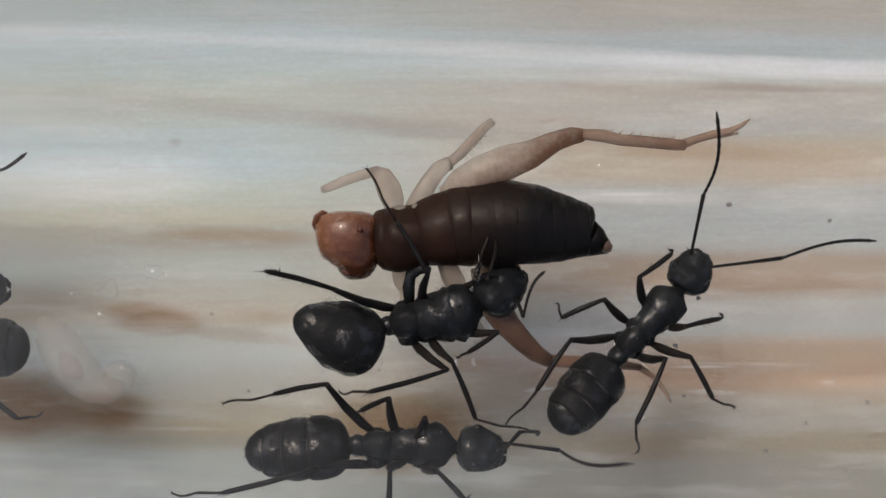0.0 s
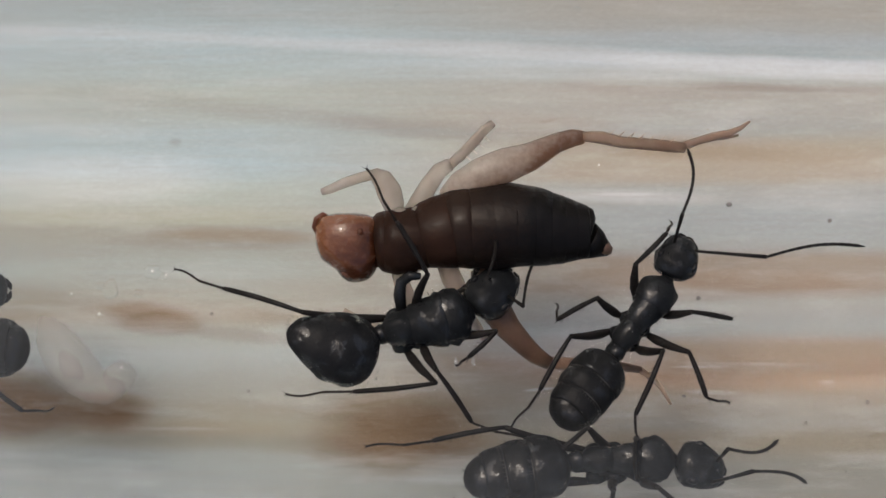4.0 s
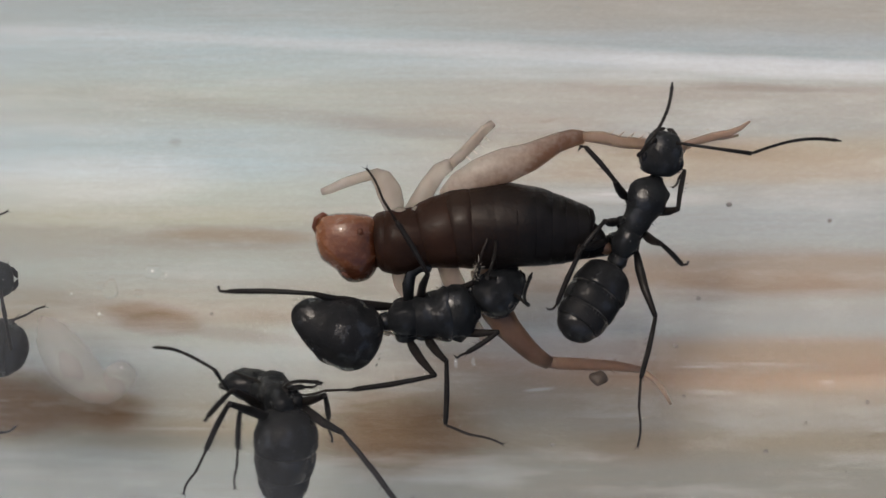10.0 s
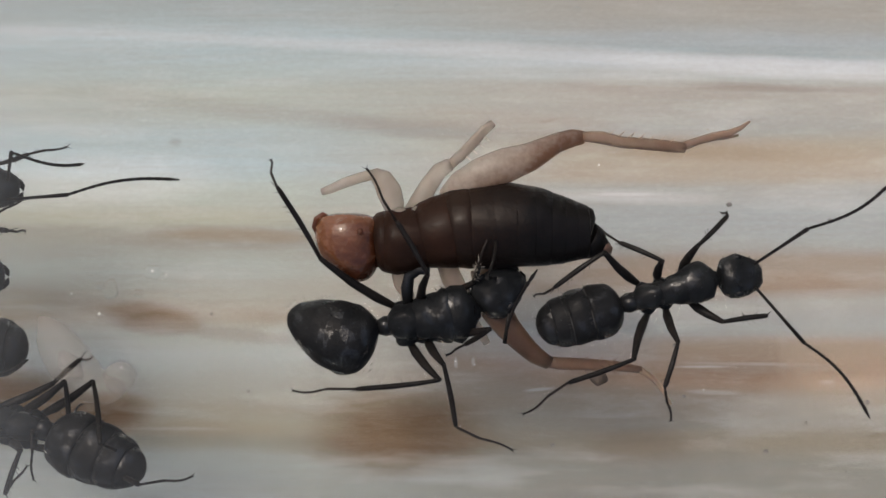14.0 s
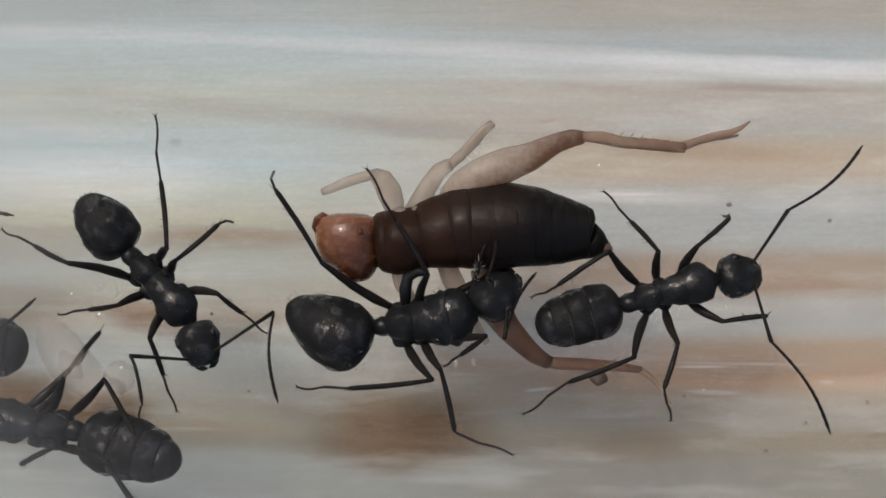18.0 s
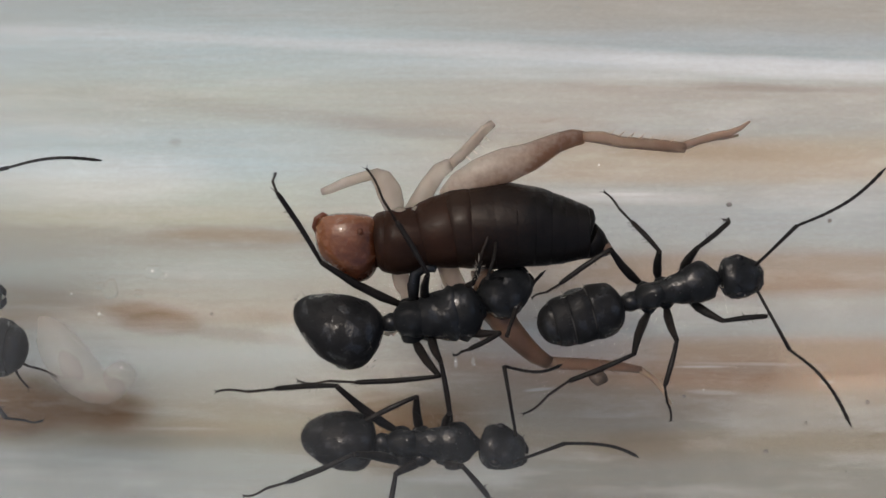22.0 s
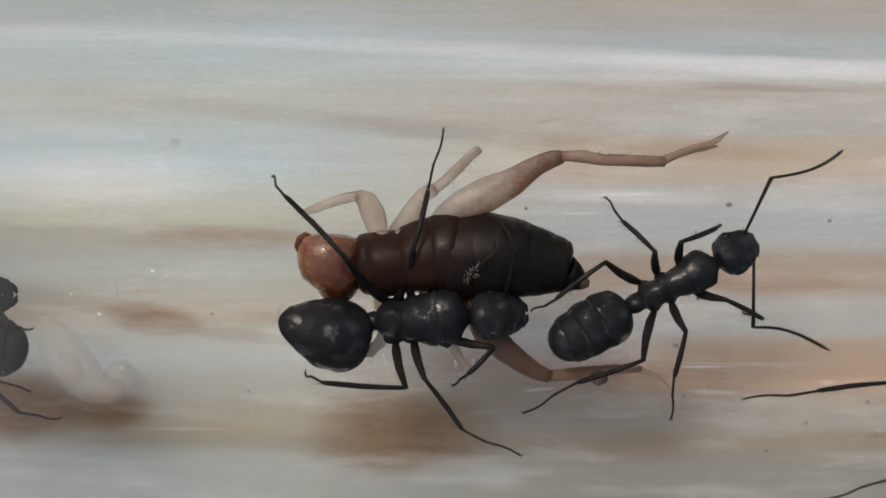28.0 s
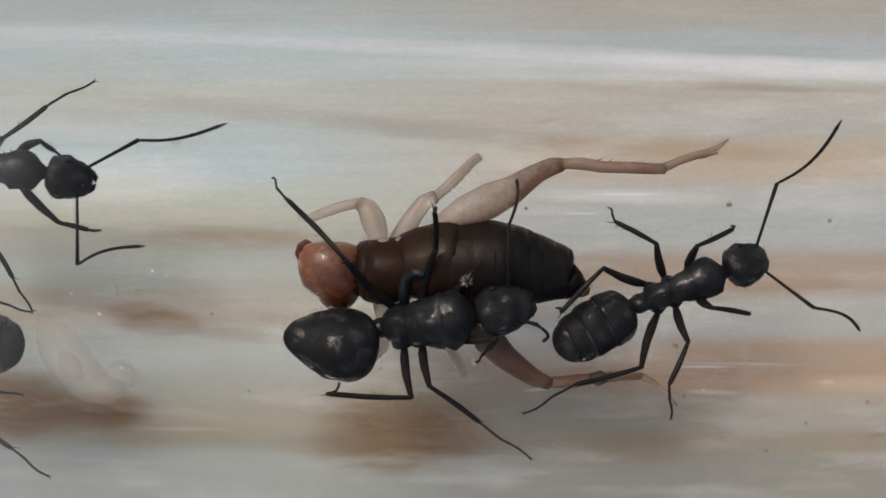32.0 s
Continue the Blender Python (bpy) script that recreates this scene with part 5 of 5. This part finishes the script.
    part("cercus", Shape().tube([at(1062, 430, z0 - 0.12), at(1070, 435, z0 - 0.15), at(1077, 440, z0 - 0.2), at(1080, 445, z0 - 0.25)], [0.16, 0.19, 0.16, 0.05], 12, dent=0.25, grain=4.0), RUSSET, belly, "reddish stump at the tail")
    for x, y, r in ((742, 372, 0.2), (768, 366, 0.24), (708, 374, 0.18)):
        part("coxa", Shape().ball(at(x, y, 1.5), r * 1.3, r, r, 14, 9), PALE, c, "pale glossy leg joint")

    def limb(name, pts, radii, mat, label="", parent=None, spines=0, flat_=0.8):
        sh = Shape().tube([at(*p) for p in pts], [r / 60 for r in radii], 14, flat_, dent=0.08, grain=2.4)
        if spines:
            a, b = at(*pts[1]), at(*pts[-2])
            for i in range(spines):
                p = a.lerp(b, (i + 0.5) / spines)
                for d in (1, -1):
                    sh.tube([p + Vector((0, d * 0.06, 0.05)), p + Vector((0.22, d * 0.24, 0.12))], [0.03, 0.004], 4)
        return part(name, sh, mat, parent or c, label)

    fl = limb("fore_leg", [(700, 378, 1.2), (697, 358, 1.3), (688, 335, 1.35), (676, 312, 1.3), (662, 303, 1.2)], [13, 19, 21, 17, 11], PALE, "pale translucent foreleg")
    limb("tibia", [(666, 304, 1.2), (640, 310, 1.1), (610, 320, 1.0), (585, 331, 0.9), (570, 336, 0.8)], [9, 9, 9, 8, 6], PALE, parent=fl)
    ml = limb("middle_leg", [(728, 372, 1.0), (745, 348, 1.1), (760, 322, 1.2), (778, 298, 1.2), (796, 288, 1.1)], [15, 17, 15, 14, 12], PALE, "pale translucent middle leg")
    limb("tibia", [(792, 292, 1.1), (815, 272, 1.0), (838, 248, 0.9), (858, 226, 0.8), (872, 215, 0.7)], [8, 9, 9, 8, 7], PALE, parent=ml, spines=4)
    hl = limb("hind_femur", [(785, 344, 1.1), (812, 325, 1.3), (850, 305, 1.45), (895, 289, 1.45), (940, 273, 1.4), (985, 249, 1.3), (1015, 240, 1.2), (1030, 240, 1.1), (1038, 241, 1.05)], [12, 23, 29, 29, 24, 16.5, 15.5, 12, 5], THIGH, "pale swollen hind thigh with a brown knee")
    ht = limb("hind_tibia", [(1030, 238, 1.2), (1065, 240, 1.1), (1100, 248, 1.0), (1150, 252, 0.9), (1190, 256, 0.8), (1212, 258, 0.7)], [8, 11, 10, 10, 10, 9], TAWNY, "tawny spined hind shin", spines=7)
    limb("tarsus", [(1208, 256, 0.7), (1235, 246, 0.6), (1262, 238, 0.5), (1290, 232, 0.45), (1310, 222, 0.4), (1326, 210, 0.4)], [8, 7, 8, 6, 4, 2], TAWNY, parent=ht)
    limb("tarsus_claw", [(1255, 238, 0.5), (1280, 240, 0.4), (1306, 235, 0.35)], [5, 4, 2], TAWNY, parent=ht)
    # the legs of the other side
    f2 = limb("fore_leg", [(705, 470, 0.9), (712, 500, 0.8), (722, 520, 0.7), (712, 560, 0.5), (690, 585, 0.4)], [14, 14, 12, 11, 10], PALE, "pale translucent foreleg")
    limb("tibia", [(692, 584, 0.4), (660, 572, 0.35), (630, 560, 0.3), (608, 545, 0.3)], [9, 8, 7, 5], PALE, parent=f2)
    m2 = limb("middle_leg", [(790, 465, 0.9), (800, 490, 0.8), (815, 515, 0.7), (820, 540, 0.5)], [16, 18, 16, 14], PALE, "pale translucent middle leg")
    limb("tibia", [(820, 538, 0.5), (835, 560, 0.4), (850, 585, 0.3), (862, 605, 0.25)], [10, 9, 8, 6], PALE, parent=m2)
    far = limb("hind_femur", [(850, 470, 0.9), (862, 500, 0.9), (878, 545, 0.85), (900, 578, 0.8), (925, 605, 0.7), (948, 626, 0.6), (972, 640, 0.5)], [18, 24, 26, 22, 18, 16, 12], RUSSET, "tawny hind thigh bent under the ant")
    h2 = limb("hind_tibia", [(960, 636, 0.5), (990, 640, 0.4), (1040, 642, 0.35), (1090, 645, 0.3), (1135, 652, 0.3)], [10, 11, 11, 9, 6], RUSSET, "russet spined hind shin", spines=4)
    limb("tarsus", [(1132, 652, 0.3), (1155, 668, 0.25), (1172, 690, 0.2), (1185, 715, 0.15)], [6, 5, 4, 2], TAWNY, parent=h2)
    hip_near, hip_far = at(785, 340, 0), at(850, 470, 0)
    return c, (belly, at(846, 410, 0)), ((hl, hip_near), (ht, hip_near)), ((far, hip_far), (h2, hip_far)), at(1028, 240, 0)


CRICKET = Vector((0.6 * (1 - 1.3 / EYE), 0.35 * (1 - 1.3 / EYE), 0))
cricket, BELLY, NEAR_LEG, FAR_LEG, KNEE = build_cricket()


# ---------------------------------------------------------------- larva, droplets, crumbs
def build_larva():
    c = tagged(new("larva"), "pale translucent ant larva lying curled on the glass", "larva")
    c.empty_display_size = 0.001
    rows = [(70, 562, 5), (78, 572, 18), (88, 586, 30), (100, 608, 40), (118, 634, 45), (140, 660, 44), (162, 680, 38), (184, 690, 30), (204, 686, 24), (214, 676, 16)]
    fine = spread([(*r, 0.0) for r in rows], 5)
    body = part("body", Shape().tube([up_at(x, y, 0.72) for x, y, *_ in fine], [(r * 0.87 + 0.9 * math.sin(i * 1.256)) / 62 for i, (_, _, r, _) in enumerate(fine)], 20, 0.85), LARVA, c)
    body.visible_shadow = True
    part("head", Shape().ball(up_at(212, 668, 0.75), 0.46, 0.46, 0.42, 18, 11), LARVA, c, "clear round head of the larva")
    part("gut", Shape().tube([up_at(x, y, 0.7) for x, y in ((108, 622), (118, 640), (130, 656), (146, 668))], [0.1, 0.3, 0.34, 0.1], 14, dent=0.3), LARVA_GUT, c, "brownish gut seen through the skin")
    return c


build_larva()


def blob(rnd, r, tall):
    s, wide = Shape(), rnd.uniform(0.75, 1.1)
    m = 11
    t = [-math.cos(math.pi * i / (m - 1)) for i in range(m)]
    s.tube([(r * v, r * 0.1 * math.sin(3 * v), 0) for v in t], [(max(0.02, math.sqrt(max(0, 1 - v * v))) * r * wide * (1 + 0.15 * math.sin(4 * v + wide * 9)), max(0.02, math.sqrt(max(0, 1 - v * v))) * r * tall) for v in t], 24)
    return s


def scatter(name, label, category, group, mat, places, tall, sink=0.0):
    rnd = random.Random(len(places))
    for px, py, r in places:
        p = up_at(px, py, 0)
        ob = new(name, blob(rnd, r / 60, tall).mesh(name))
        ob.data.materials.append(mat)
        n = Vector((0, -p.y / TUBE_R, 1)).normalized()
        q = n.to_track_quat("Z", "Y").to_matrix().to_4x4()
        ob.matrix_world = Matrix.Translation((p + n * (r / 60 * tall * (0.9 - sink))) * MM) @ q @ pose(0, 0, 0, 0, 0, rnd.uniform(0, 180))
        tagged(ob, label, category, group)


scatter("droplet", "tiny clear water droplet on the glass", "droplet", "droplets", DROP,
        ((270, 482, 15), (290, 489, 6), (196, 512, 18), (178, 506, 8), (245, 520, 8), (215, 650, 6), (312, 520, 6), (125, 520, 5), (176, 560, 6), (1252, 232, 4), (705, 15, 8), (1020, 18, 7)), 0.3, 0.3)
# white dots added to stand for tiny glints on the droplets and glass
scatter("pale_grain", "tiny white grain stuck to the glass", "grain", "pale grains", GLINT_WHITE,
        ((270, 480, 2.2), (294, 487, 1.8), (176, 556, 2.4), (127, 520, 1.6), (215, 651, 2), (470, 586, 1.6), (806, 640, 1.5), (840, 646, 1.5), (1060, 292, 1.6), (1245, 690, 1.4)), 0.5)
scatter("crumb", "small dark brown crumb lying on the glass", "crumb", "crumbs", CRUMB, ((1058, 672, 16),), 0.6)
scatter("dust_speck", "tiny grey dust speck on the glass", "speck", "dust specks", SPECK,
        ((1195, 613, 5), (1236, 528, 4), (1468, 391, 4), (1425, 750, 4), (1535, 713, 4), (440, 693, 3), (375, 556, 3), (931, 369, 3), (1497, 836, 2.5), (1290, 362, 5), (978, 788, 3), (1210, 702, 3), (1355, 800, 4)), 0.5)

# ---------------------------------------------------------------- movement
def motions():
    for ant in ANTS:
        ant.move()

    def lie(px, py, turn, roll=0.0):
        f = flat(px, py) * (1 - 1.3 / EYE) * MM
        return pose(f.x, f.y, 0, roll, 0, turn)

    walk(cricket, [(0, lie(820, 420, 0)), (2.3, lie(820, 420, 0)), (3, lie(820, 424, 0)), (25.5, lie(820, 424, 0)), (26.6, lie(798, 450, -1.6)),
                   (27.5, lie(788, 461, -2.2)), (28, lie(788, 468, -2.2)), (29, lie(788, 475, -2.2)), (30, lie(789, 478, -2.2)), (32, lie(789, 481, -2.2))])

    def swing(hip, turn, dx, dy=0.0):
        h = hip * MM
        return Matrix.Translation((h.x + dx * MM, h.y + dy * MM, 0)) @ pose(0, 0, 0, 0, 0, turn) @ Matrix.Translation((-h.x, -h.y, 0))

    bowed = swing(BELLY[1], 0.0, -0.12, -0.1)
    walk(BELLY[0], [(0, swing(BELLY[1], 0, 0)), (25.5, swing(BELLY[1], 0, 0)), (26.6, pose(0, 0, 0).lerp(bowed, 0.7)), (27.5, bowed), (32, bowed)])

    for leg, turn, dx, dy in ((NEAR_LEG, 8.5, 0.08, -0.3), (FAR_LEG, 11, 0.15, 0.0)):
        for ob, hip in leg:
            extra = pose(0, 0, 0)
            if ob is NEAR_LEG[1][0]:
                k = KNEE * MM
                extra = Matrix.Translation((k.x, k.y, 0)) @ pose(0, 0, 0, 0, 0, -3.4) @ Matrix.Translation((-k.x, -k.y, 0))
            bent = swing(hip, turn, dx, dy) @ extra
            half = pose(0, 0, 0).lerp(bent, 0.7)
            walk(ob, [(0, swing(hip, 0, 0)), (25.5, swing(hip, 0, 0)), (26.6, half), (27.5, bent), (32, bent)])


motions()
